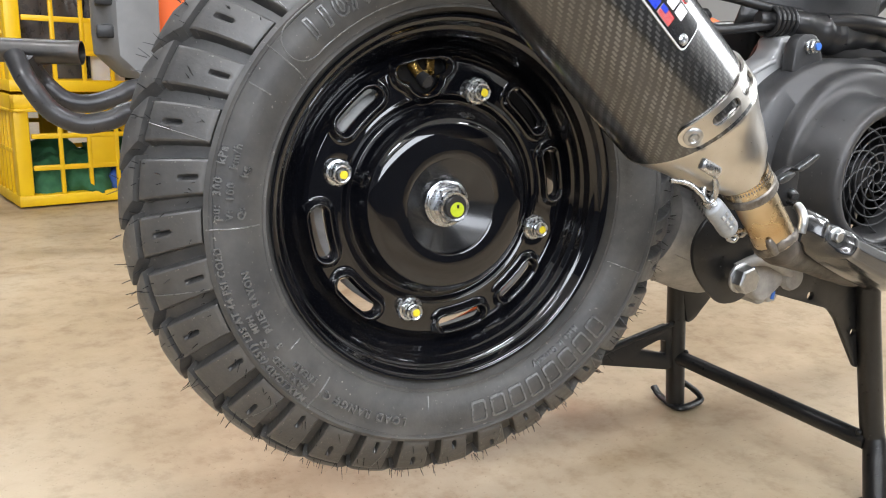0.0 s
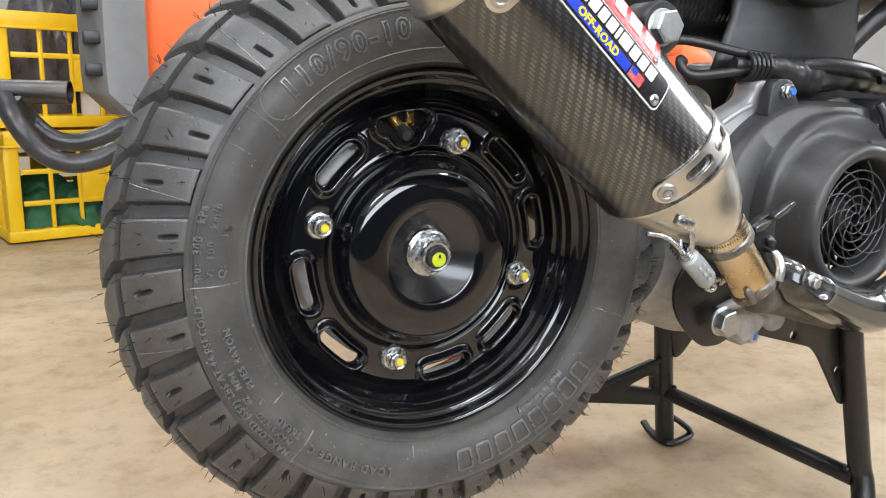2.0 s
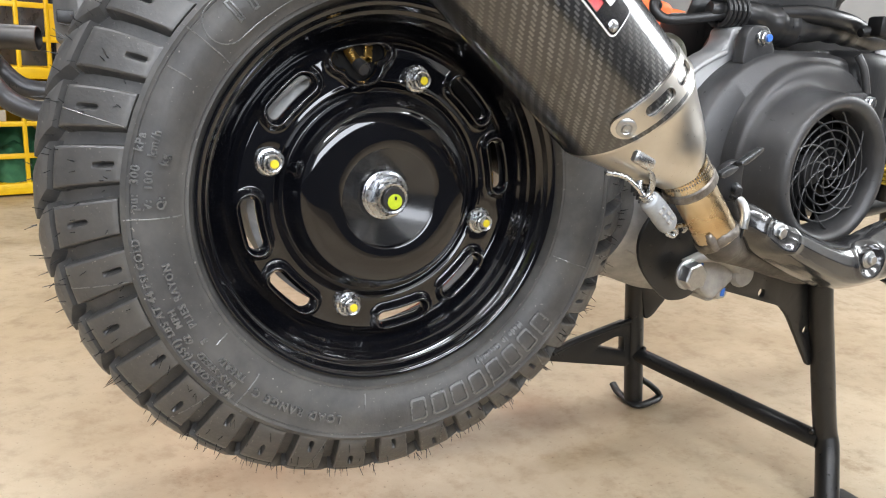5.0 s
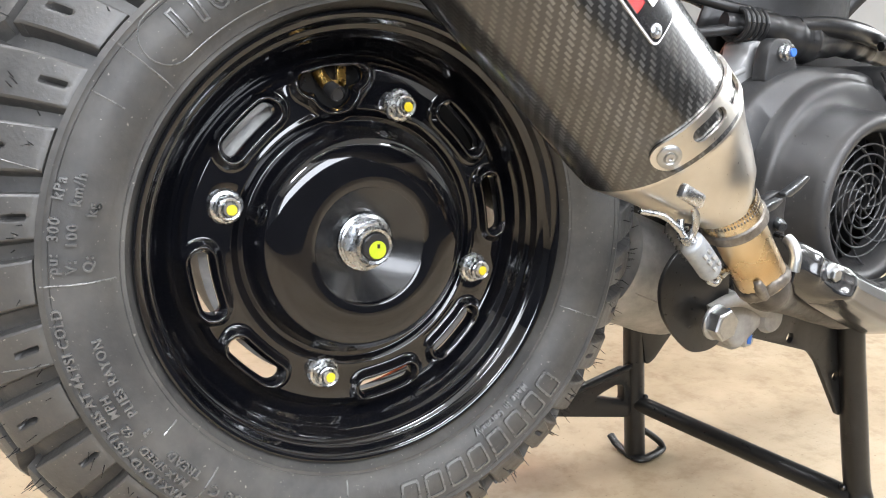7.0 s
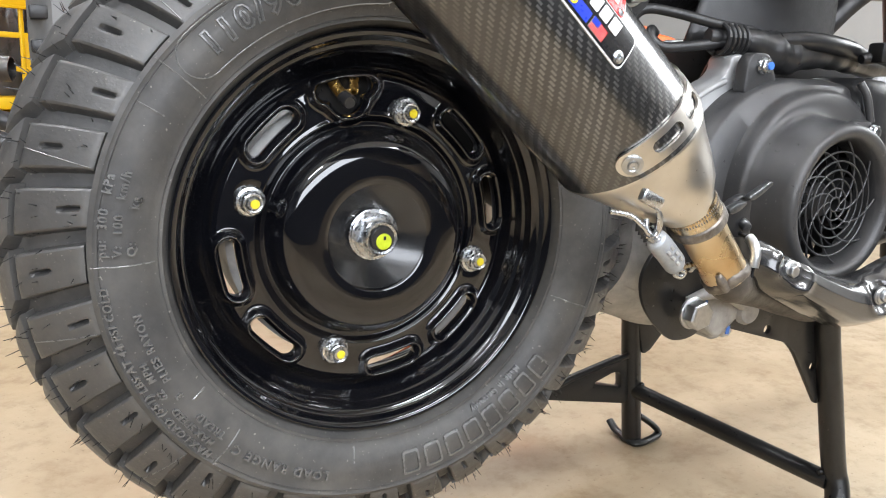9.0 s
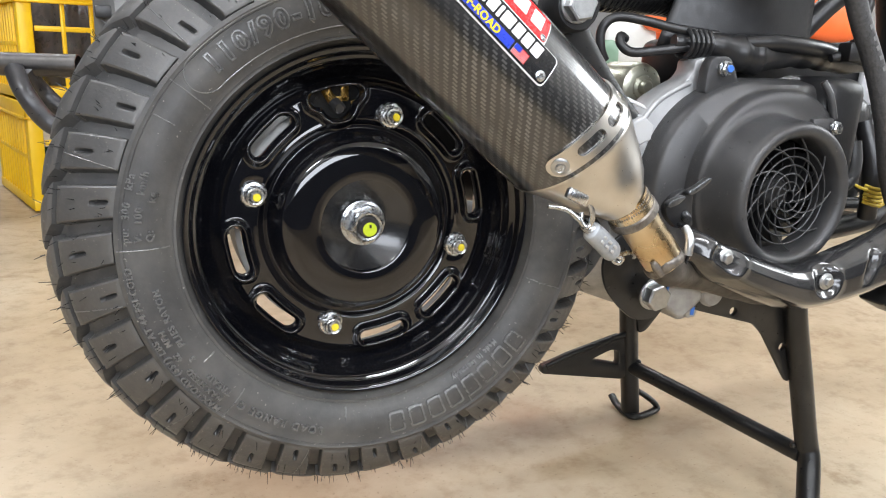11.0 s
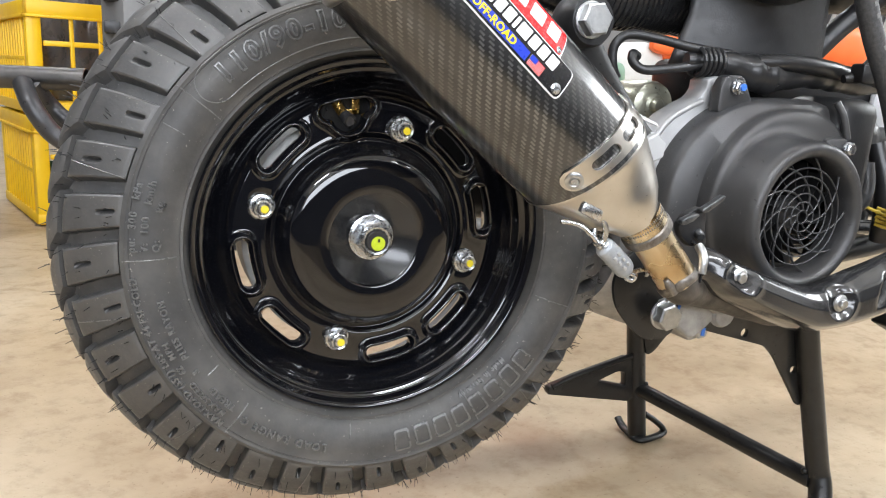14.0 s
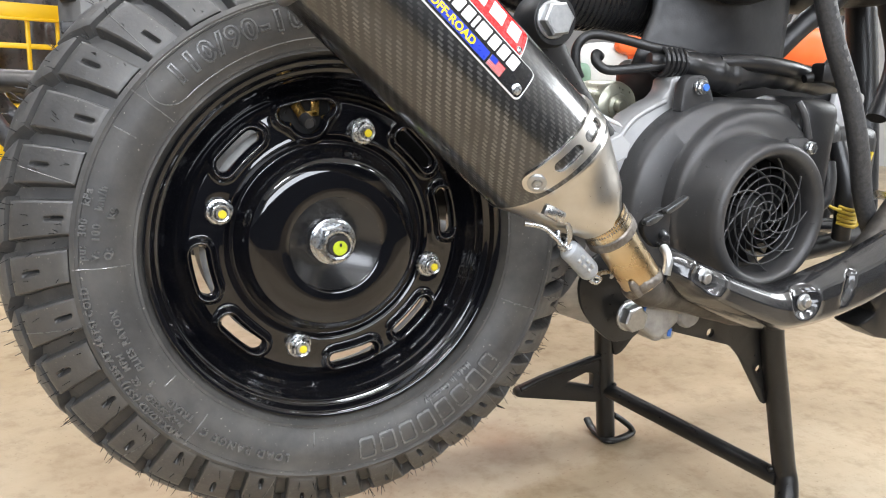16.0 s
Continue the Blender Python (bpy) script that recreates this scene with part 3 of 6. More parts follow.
def make_tyre():
    shell = SIDE + [tuple(crown_point(b / 12, -GROOVE)) for b in range(13)]
    full = shell + [(r, 2 * MID - h) for r, h in reversed(shell)]
    tyre = part("tyre", lathe(full, 200, WHEEL), SIDEWALL, scooter, "knobbly black rubber tyre with moulding hairs", smooth=50)
    count = 36
    pitch = 2 * math.pi / count
    kinds = [tread_block(0.02, 0.565, pitch * 0.340, 0.05, (0.45, 0.74, 0.0012)), tread_block(0.0, 0.565, pitch * 0.340, 0.05, (0.10, 0.39, 0.0012)),
             tread_block(0.64, 1.0, pitch * 0.375, 0.10, None, 9, 9), tread_block(0.02, 0.565, pitch * 0.340, -0.05, (0.45, 0.74, 0.0012), mirror=True)]
    first = {}
    for i in range(count):
        for k, off in ((1 - i % 2, 0.0), (2, 0.42), (3, 0.5)):
            m = WHEEL @ pose(0, 0, 0, 0, 0, TREAD + math.degrees(pitch * (i + off)))
            if k in first:
                again(first[k], tyre, m)
            else:
                first[k] = part("tread_block", kinds[k], RUBBER, tyre, m=m, smooth=30)
    # raised rings and radial mould lines on the sidewall
    rings = [lathe([(r - 0.0005, profile_at(SIDE, r) - 0.0003), (r, profile_at(SIDE, r) + 0.0006), (r + 0.0005, profile_at(SIDE, r) - 0.0003)], 180, WHEEL) for r in (0.1545, 0.1895)]
    part("moulded_ring", merge(*rings), SIDEWALL, tyre)
    for a, r0, r1 in ((181.5, 0.157, 0.194), (229.5, 0.164, 0.193), (141.8, 0.157, 0.1945), (262, 0.157, 0.168), (300, 0.157, 0.190), (215.5, 0.158, 0.168), (150, 0.172, 0.19), (20, 0.157, 0.19), (340, 0.157, 0.19), (60, 0.157, 0.19)):
        pts = []
        for i in range(7):
            r = r0 + (r1 - r0) * i / 6
            pts.append(WHEEL @ Vector((r * math.cos(radians(a)), r * math.sin(radians(a)), profile_at(SIDE, r) + 0.0001)))
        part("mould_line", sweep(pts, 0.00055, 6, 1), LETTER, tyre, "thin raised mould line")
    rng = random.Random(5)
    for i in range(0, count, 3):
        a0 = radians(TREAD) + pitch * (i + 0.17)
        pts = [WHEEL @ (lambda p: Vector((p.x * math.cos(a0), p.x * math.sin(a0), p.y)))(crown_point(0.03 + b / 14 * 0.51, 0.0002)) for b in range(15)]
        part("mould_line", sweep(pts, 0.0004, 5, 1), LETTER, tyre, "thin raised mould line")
    # hairs left by the mould's vents
    hairs = bmesh.new()
    for i in range(count):
        for k in range(13):
            a = pitch * (i + rng.choice((-0.36, -0.1, 0.2, 0.36, 0.42, 0.06)) + rng.uniform(-0.04, 0.04))
            b = rng.choice((0.1, 0.34, 0.52, 0.6, 0.72, 0.9, 0.98)) + rng.uniform(-0.03, 0.03)
            p, q = crown_point(b, -0.0005), crown_point(b, rng.uniform(0.003, 0.0085))
            d = rng.uniform(-0.012, 0.012)
            foot = WHEEL @ Vector((p.x * math.cos(a), p.x * math.sin(a), p.y))
            tip = WHEEL @ Vector((q.x * math.cos(a + d), q.x * math.sin(a + d), q.y + rng.uniform(-0.002, 0.002)))
            ax = (tip - foot).normalized()
            s = ax.orthogonal().normalized() * 0.00042
            w = ax.cross(s)
            base = [hairs.verts.new(foot + s * math.cos(t) + w * math.sin(t)) for t in (0, 2.1, 4.2)]
            top = [hairs.verts.new(tip + (s * math.cos(t) + w * math.sin(t)) * 0.5) for t in (0, 2.1, 4.2)]
            for t in range(3):
                hairs.faces.new((base[t], base[(t + 1) % 3], top[(t + 1) % 3], top[t]))
            hairs.faces.new(top)
    ob = part("vent_hair", hairs, SOFT, tyre, "fine rubber vent hairs")
    ob["kind"] = "stuff"

    # lettering runs clockwise with its tops outwards
    def curved(bm, start, r0, raise_by=0.0):
        for v in bm.verts:
            r = r0 + v.co.y
            a = radians(start) - v.co.x / r0
            v.co = WHEEL @ Vector((r * math.cos(a), r * math.sin(a), profile_at(SIDE, r) + v.co.z + raise_by))
        return bm

    for text, size, start, r0, space in (("110/90-10", 0.0195, 134.5, 0.1712, 1.26), ("MAX.LOAD (551) LBS AT 44 PSI COLD", 0.0070, 227.5, 0.1860, 1.18), ("MAX.SPEED    62   MPH", 0.0066, 226, 0.1785, 1.12),
                                         ("TREAD      3    PLIES RAYON", 0.0070, 227, 0.1706, 1.2), ("LOAD RANGE C", 0.0085, 255.5, 0.1735, 1.3), ("pu:  300   kPa", 0.0074, 179.5, 0.1850, 1.2),
                                         ("V:  100   km/h", 0.0074, 179.5, 0.1765, 1.2), ("Q:       kg", 0.0074, 179.5, 0.1682, 1.2), ("Made in Germany", 0.006, 317, 0.1585, 1.2)):
        bm = words(text, size, 0.0024, space, 0.02, 0.0008 if size > 0.015 else 0.0)
        for c in range(1, 5):
            bmesh.ops.bisect_plane(bm, geom=list(bm.verts) + list(bm.edges) + list(bm.faces), plane_co=(0, size * 0.75 * c / 5, 0), plane_no=(0, 1, 0))
        bmesh.ops.triangulate(bm, faces=bm.faces)
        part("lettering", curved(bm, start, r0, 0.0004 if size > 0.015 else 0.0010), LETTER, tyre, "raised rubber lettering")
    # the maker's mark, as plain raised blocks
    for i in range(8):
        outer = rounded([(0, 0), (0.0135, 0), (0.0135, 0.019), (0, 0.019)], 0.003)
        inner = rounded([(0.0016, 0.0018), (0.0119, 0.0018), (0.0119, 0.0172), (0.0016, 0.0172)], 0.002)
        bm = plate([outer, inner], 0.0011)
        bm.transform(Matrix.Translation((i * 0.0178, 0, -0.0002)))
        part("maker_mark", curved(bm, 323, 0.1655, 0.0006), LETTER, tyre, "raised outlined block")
    # cartouche round the size
    loop = stadium(0.064, 0.0075, 0.155, 0.029, 0, 12)
    pts = []
    ring = []
    for (x0, y0), (x1, y1) in zip(loop, loop[1:] + loop[:1]):
        steps = max(1, int(math.hypot(x1 - x0, y1 - y0) / 0.004))
        ring += [(x0 + (x1 - x0) * k / steps, y0 + (y1 - y0) * k / steps) for k in range(steps)]
    for x, y in ring + ring[:1]:
        r = 0.1690 + y
        a = radians(136) - x / 0.1690
        pts.append(WHEEL @ Vector((r * math.cos(a), r * math.sin(a), profile_at(SIDE, r) + 0.0002)))
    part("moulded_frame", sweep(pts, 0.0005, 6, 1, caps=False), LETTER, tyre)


RIM = [(0.1390, -0.020), (0.1415, 0.000), (0.1440, 0.0065), (0.1466, 0.0100), (0.1476, 0.0125), (0.1468, 0.0146), (0.1440, 0.0145), (0.1416, 0.0115), (0.1402, 0.0068), (0.1386, 0.0050), (0.1368, 0.0044), (0.1352, 0.0015), (0.1338, -0.0035), (0.1322, -0.0050), (0.1304, -0.0085), (0.1290, -0.0120),
       (0.1270, -0.0136), (0.1250, -0.0172), (0.1228, -0.0222), (0.1200, -0.0235)]
DISC = [(0.010, -0.0078), (0.018, -0.0066), (0.0382, 0.0068), (0.0398, 0.0081), (0.0420, 0.0086), (0.0540, 0.0084), (0.0600, 0.0080), (0.0645, 0.0070), (0.0685, 0.0050), (0.0715, 0.0018), (0.0738, -0.0025), (0.0755, -0.0075), (0.0772, -0.0122), (0.0795, -0.0150),
        (0.0825, -0.0148), (0.0850, -0.0125), (0.0872, -0.0112), (0.0900, -0.0118), (0.0980, -0.0120), (0.1060, -0.0122), (0.1125, -0.0130), (0.1155, -0.0155), (0.1180, -0.0210), (0.1205, -0.0235)]
SLOTS = [(LUG + 90 * q + o) for q in range(4) for o in (28.0, 62.0)]


def slot_distance(x, y):
    """Signed distance to the nearest cooling slot of the wheel's disc."""
    best = 1.0
    for i, a in enumerate(SLOTS):
        ca, sa = math.cos(radians(a)), math.sin(radians(a))
        t, n = -x * sa + y * ca, x * ca + y * sa - 0.1056
        if i == 0:
            d1, d2 = math.hypot(max(abs(t) - 0.0155, 0), n - 0.002) - 0.0058, math.hypot(t, n + 0.0035) - 0.0128
            k = max(0.0, 0.004 - abs(d1 - d2)) / 0.004
            d = min(d1, d2) - k * k * 0.001
        else:
            d = math.hypot(max(abs(t) - 0.0150, 0), n + t * t * 3.0) - 0.0056
        best = min(best, d)
    return best


def disc_height(r, a):
    h = profile_at(DISC, r)
    if r > 0.078:
        x, y = r * math.cos(a), r * math.sin(a)
        s = slot_distance(x, y)
        lug = min(math.hypot(x - 0.0935 * math.cos(radians(LUG + 90 * q)), y - 0.0935 * math.sin(radians(LUG + 90 * q))) for q in range(4))
        h += 0.0060 * math.exp(-((max(s, 0.0) - 0.0034) / 0.0027) ** 2) * (1.0 if r < 0.1165 else max(0.0, (0.1200 - r) / 0.0035))
        seat = 1 / (1 + math.exp(min(50.0, (lug - 0.0125) / 0.0018))) * max(0.0, min(1.0, (r - 0.084) / 0.006))
        h = h * (1 - seat) + -0.0128 * seat
    return h


def make_wheel():
    rim = part("wheel_rim", lathe(RIM, 192, WHEEL), GLOSS, scooter, "gloss black pressed steel wheel rim", smooth=60)
    # pressed disc on a polar grid, its slots cut through
    radii = [r for r, _ in DISC if 0.038 < r < 0.078]
    part("hub_dish", lathe([q for q in DISC if q[0] < 0.039], 96, WHEEL), DISH, rim, "black conical dish round the axle nut", smooth=70)
    fine = 0.078
    while fine < 0.1205:
        radii.append(fine)
        fine += 0.0005
    n = 960
    bm = bmesh.new()
    grid = []
    for r in radii:
        row = []
        for j in range(n):
            a = 2 * math.pi * j / n
            x, y = r * math.cos(a), r * math.sin(a)
            if r > 0.08:
                s = slot_distance(x, y)
                if -0.0009 < s < 0.0002:
                    e = 1e-5
                    gx, gy = (slot_distance(x + e, y) - s) / e, (slot_distance(x, y + e) - s) / e
                    g = math.hypot(gx, gy) or 1.0
                    x, y = x - s * gx / g, y - s * gy / g
            row.append(bm.verts.new((x, y, disc_height(math.hypot(x, y), math.atan2(y, x)))))
        grid.append(row)
    for i in range(len(radii) - 1):
        for j in range(n):
            k = (j + 1) % n
            q = (grid[i][j], grid[i][k], grid[i + 1][k], grid[i + 1][j])
            if radii[i] > 0.08:
                c = sum((v.co for v in q), Vector()) / 4
                if slot_distance(c.x, c.y) < 0.00002 or any(slot_distance(v.co.x, v.co.y) < -0.00012 for v in q):
                    continue
            bm.faces.new(q)
    loose = [v for v in bm.verts if not v.link_faces]
    bmesh.ops.delete(bm, geom=loose, context="VERTS")
    rims = [e for e in bm.edges if e.is_boundary and 0.085 < e.verts[0].co.xy.length < 0.1185]
    got = bmesh.ops.extrude_edge_only(bm, edges=rims)
    bmesh.ops.translate(bm, verts=[v for v in got["geom"] if isinstance(v, bmesh.types.BMVert)], vec=(0, 0, -0.0075))
    bm.transform(WHEEL)
    part("wheel_disc", bm, GLOSS, rim, "gloss black pressed disc with cooling slots", smooth=70)
    part("rim_barrel", lathe([(0.1160, -0.024), (0.1185, -0.030), (0.1240, -0.040), (0.1285, -0.062), (0.140, -0.070), (0.1470, -0.074), (0.1476, -0.0785)], 96, WHEEL), GLOSS, rim)
    part("brake_drum", lathe([(0.030, -0.026), (0.098, -0.027), (0.1035, -0.031), (0.1035, -0.044), (0.1045, -0.046), (0.1045, -0.070), (0.02, -0.075)], 96, WHEEL), DRUM, rim, "dull grey cast brake drum")
    hole = part("drain_hole", lathe([(0.0, 0.0004), (0.0022, 0.0004), (0.0026, 0.0)], 16), SOFT, rim, m=WHEEL @ pose(0.0728 * math.cos(radians(262)), 0.0728 * math.sin(radians(262)), -0.0004, 0, 60, 262))
    again(hole, rim, WHEEL @ pose(0.0728 * math.cos(radians(82)), 0.0728 * math.sin(radians(82)), -0.0004, 0, 60, 82))
    # wheel nuts
    nut = merge(lathe([(0.0128, -0.0125), (0.0132, -0.0105), (0.0118, -0.0085), (0.0095, -0.008)], 32), hexagon(0.0102, -0.0095, -0.0012, 0.0010),
                lathe([(0.0086, -0.0016), (0.0084, 0.0010), (0.0074, 0.0016), (0.0062, 0.0012), (0.0058, 0.0002)], 28),
                lathe([(0.0058, -0.001), (0.0056, 0.0018), (0.0050, 0.0024), (0.0, 0.0024)], 24))
    dot = lathe([(0.0, 0.0029), (0.0036, 0.0028), (0.0041, 0.0022)], 20)
    nut_ob = dot_ob = None
    for q in range(4):
        a = LUG + 90 * q
        m = WHEEL @ pose(0.0935 * math.cos(radians(a)), 0.0935 * math.sin(radians(a)), -0.0016, 0, 0, 17 * q) @ Matrix.Diagonal((0.84, 0.84, 1, 1))
        md = m @ pose(0.0008, -0.0006, 0)
        if q == 0:
            nut_ob = part("wheel_nut", nut, ZINC, rim, "zinc-plated flanged wheel nut", m=m, smooth=30)
            dot_ob = part("paint_mark", dot, YELLOWDOT, rim, "yellow inspection paint dot", m=md)
        else:
            again(nut_ob, rim, m)["label"] = "zinc-plated flanged wheel nut"
            again(dot_ob, rim, md)["label"] = "yellow inspection paint dot"
    axle = merge(lathe([(0.0, 0.0050), (0.0192, 0.0052), (0.0194, 0.0068), (0.0184, 0.0072), (0.0183, 0.0092), (0.0172, 0.0098), (0.0171, 0.0112), (0.013, 0.0116)], 48), hexagon(0.0158, 0.0085, 0.0185, 0.0014),
                 lathe([(0.0128, 0.0178), (0.0126, 0.0222), (0.0116, 0.0234), (0.0098, 0.0230), (0.0094, 0.0205)], 32))
    part("axle_nut", axle, ZINC, rim, "zinc-plated axle lock nut", m=WHEEL @ pose(0, 0, -0.0105, 0, 0, 12), smooth=30)
    part("axle_end", lathe([(0.0094, 0.018), (0.0092, 0.0245), (0.0084, 0.0252), (0.0, 0.0252)], 28), TUBEMET, rim, m=WHEEL @ pose(0, 0, -0.0105))
    part("paint_mark", lathe([(0.0, 0.0006), (0.0056, 0.0005), (0.0061, 0.0)], 24), LIMEDOT, rim, "lime paint on the axle end", m=WHEEL @ pose(0.0006, -0.0018, 0.0147))
    part("axle_dimple", box(0.0020, 0.0028, 0.0008, (0.0010, 0.0008, 0.0152), 0.0003), SOFT, rim, m=WHEEL)
    # valve
    a = radians(SLOTS[0])
    vx, vy = 0.1045 * math.cos(a), 0.1045 * math.sin(a)
    # added black plate: hides the bright drum, stands in for shade in the hole
    back = plate([[(vx + 0.026 * math.cos(radians(t)), vy - 0.002 + 0.020 * math.sin(radians(t))) for t in range(0, 360, 15)]], 0.0012, WHEEL @ pose(0, 0, -0.0268))
    part("valve_shade_plate", back, SATIN, rim, "black plate that stands in for the shade behind the valve")
    stem = [WHEEL @ Vector(p) for p in ((vx - 0.0070, vy + 0.0095, -0.0225), (vx - 0.0060, vy + 0.006, -0.020), (vx - 0.0035, vy + 0.001, -0.0165), (vx + 0.0005, vy - 0.0045, -0.0105))]
    part("valve_stem", sweep(stem, 0.0042, 16, 8), BRASS, rim, "brass tyre valve")
    cap = [WHEEL @ Vector(p) for p in ((vx - 0.0015, vy - 0.0015, -0.0140), (vx - 0.0002, vy - 0.0040, -0.0115), (vx + 0.0018, vy - 0.0065, -0.0070), (vx + 0.0020, vy - 0.0068, -0.0062))]
    part("valve_cap", sweep(cap, [0.0046, 0.0054, 0.0054, 0.0040], 16, 4), TUBEMET, rim, "dark valve cap")
    part("valve_bracket", merge(box(0.0065, 0.016, 0.004, (vx + 0.0095, vy + 0.0065, -0.0215), 0.0008), box(0.010, 0.004, 0.004, (vx + 0.0065, vy + 0.0005, -0.0215), 0.0008)), BRASS, rim, m=WHEEL)


make_tyre()
make_wheel()

# ---- exhaust ----
AX = Vector((0.757, 0, -0.653)).normalized()
UPN = Vector((0.653, 0, 0.757)).normalized()
MUF0 = Vector((-0.0263, -0.1365, 0.5095))  # rear end of the carbon sleeve, on its axis
SLEEVE = Matrix((( AX.x, UPN.x, 0, MUF0.x), (AX.y, UPN.y, -1, MUF0.y), (AX.z, UPN.z, 0, MUF0.z), (0, 0, 0, 1)))  # local x along it, y up across, z outwards
RAD = 0.0472


def sleeve_point(s, deg, r=RAD):
    """A place on the sleeve: s along it, deg from facing outwards up towards its upper edge."""
    a = radians(deg)
    return SLEEVE @ Vector((s, r * math.sin(a), r * math.cos(a)))


def sleeve_end(up):
    """Where the sleeve ends towards the engine: its cut slants with the height across."""
    return 0.184 + 0.17 * up


def make_muffler():
    rows, uvs = [], []
    for i in range(25):
        row, uv = [], []
        for j in range(97):
            a = 360 * j / 96
            s = -0.012 + (sleeve_end(RAD * math.sin(radians(a))) + 0.012) * i / 24
            row.append(sleeve_point(s, a))
            uv.append((radians(a) * RAD, s))
        rows.append(row[:96])
        uvs.append(uv)
    muffler = part("muffler", grid_mesh(rows, True, False, uvs), CARBON, scooter, "carbon fibre silencer sleeve", smooth=60)

    def ring(s, r, shift=0.0, slant=0.0, out=0.0):
        return [SLEEVE @ Vector((s + slant * r * math.sin(2 * math.pi * j / 72), shift + r * math.sin(2 * math.pi * j / 72), out + r * math.cos(2 * math.pi * j / 72))) for j in range(72)]

    def cone(rows_):
        uv = []
        for s, *_ in rows_:
            uv.append([(2 * math.pi * j / 72 * 0.05, s - rows_[0][0]) for j in range(73)])
        return grid_mesh([ring(*q) for q in rows_], True, False, uv)

    part("rear_cap", cone([(-0.009, RAD - 0.001, 0), (-0.012, RAD + 0.0012, 0), (-0.015, RAD + 0.0012, 0), (-0.018, RAD - 0.001, 0), (-0.042, 0.0415, 0), (-0.082, 0.029, 0), (-0.107, 0.024, 0), (-0.112, 0.021, 0), (-0.082, 0.020, 0)]), STEEL, muffler, "brushed steel tapered end cap", smooth=50)
    part("front_cone", cone([(0.180, RAD - 0.001, 0, 0.17, 0), (0.184, RAD + 0.0002, 0, 0.17, 0), (0.1862, RAD - 0.0006, 0, 0.17, 0), (0.198, 0.0406, -0.0004, 0.165, 0.0030), (0.210, 0.0344, -0.0026, 0.16, 0.0092), (0.221, 0.0280, -0.0058, 0.16, 0.0160), (0.2290, 0.0210, -0.0072, 0.16, 0.0198), (0.2350, 0.0178, -0.0080, 0.16, 0.0217)]), STEEL, muffler, "brushed steel reducing cone", smooth=50)
    # the pipe leaves the cone outwards and steeper than the sleeve
    ROOT, WAY = Vector((0.1478, -0.1590, 0.3515)), Vector((0.645, 0.040, -0.760)).normalized()
    side = WAY.cross(Vector((0, -1, 0))).normalized()
    face = side.cross(WAY).normalized()
    neck = [[ROOT + WAY * q + (side * math.cos(2 * math.pi * k / 40) + face * math.sin(2 * math.pi * k / 40)) * 0.0174 for k in range(40)] for q in (-0.003, 0.002, 0.007, 0.012)]
    part("pipe_neck", grid_mesh(neck, True, False, [[(0.0027 * k, 0.030 + 0.012 * q) for k in range(41)] for q in range(4)]), TINT, muffler, "straw-tinted neck of the cone", smooth=60)
    part("weld_collar", sweep([ROOT + WAY * 0.0095, ROOT + WAY * 0.0105, ROOT + WAY * 0.0160, ROOT + WAY * 0.0170], [0.0176, 0.0186, 0.0186, 0.0168], 40, 1), WELD, muffler, "heat-stained welded collar")
    beads = []
    for along, r, cnt in ((0.0005, 0.0174, 60), (0.0040, 0.0173, 60)):
        for j in range(cnt):
            a = 2 * math.pi * j / cnt
            bead = bmesh.new()
            bmesh.ops.create_icosphere(bead, subdivisions=1, radius=0.0006)
            bead.transform(Matrix.Translation(ROOT + WAY * along + (side * math.cos(a) + face * math.sin(a)) * r) @ WAY.to_track_quat("X", "Z").to_matrix().to_4x4() @ Matrix.Diagonal((2.4, 1, 1, 1)))
            beads.append(bead)
    part("weld_bead", merge(*beads), WELD, muffler, "ripple of weld beads", smooth=80)

    # straps with long windows and a rivet at the free end
    def strap(s0, first, last, slant):
        half = 0.0085
        run = RAD * radians(last - first)
        outer = [(half * math.cos(radians(t)), half * math.sin(radians(t))) for t in range(180, 361, 12)] + [(half, run), (-half, run)]
        holes = []
        at = 0.0245
        while at + 0.012 < run:
            holes.append(stadium(0.0, at, 0.0225, 0.0082, 90))
            at += 0.0275
        bm = plate([outer] + holes, 0.0018)
        cut = -half
        while cut < run:
            bmesh.ops.bisect_plane(bm, geom=list(bm.verts) + list(bm.edges) + list(bm.faces), plane_co=(0, cut, 0), plane_no=(0, 1, 0))
            cut += 0.0035
        for v in bm.verts:
            d = first + math.degrees(v.co.y / RAD)
            v.co = sleeve_point(s0 + v.co.x + slant * RAD * math.sin(radians(d)), d, RAD + 0.0004 + v.co.z)
        part("strap", bm, STEEL, muffler, "slotted stainless strap", smooth=30)
        e2 = s0 + slant * RAD * math.sin(radians(first))
        q2 = sleeve_point(e2, first, RAD + 0.0020)
        n2 = (q2 - SLEEVE @ Vector((e2, 0, 0))).normalized()
        rivet = lathe([(0.0062, -0.0005), (0.0062, 0.0010), (0.0050, 0.0018), (0.0036, 0.0019), (0.0026, 0.0012), (0.0024, 0.0022), (0.0010, 0.0024), (0, 0.0016)], 28)
        part("rivet", rivet, BOLTZ, muffler, "steel rivet", m=Matrix.Translation(q2) @ n2.to_track_quat("Z", "Y").to_matrix().to_4x4())

    strap(0.1705, -33, 125, 0.17)
    strap(0.000, -30, 125, 0.0)

    # badge: an outlined plate that follows the sleeve
    def wrap(bm, s, deg, turn=0.0, lift=0.0):
        """Lays a flat bmesh (x along the sleeve to its front, y up the girth) on the sleeve."""
        for v in bm.verts:
            d = deg + math.degrees(v.co.y * 0.76 / RAD)
            v.co = sleeve_point(s + v.co.x * 0.85, d, RAD + lift + v.co.z)
        return bm

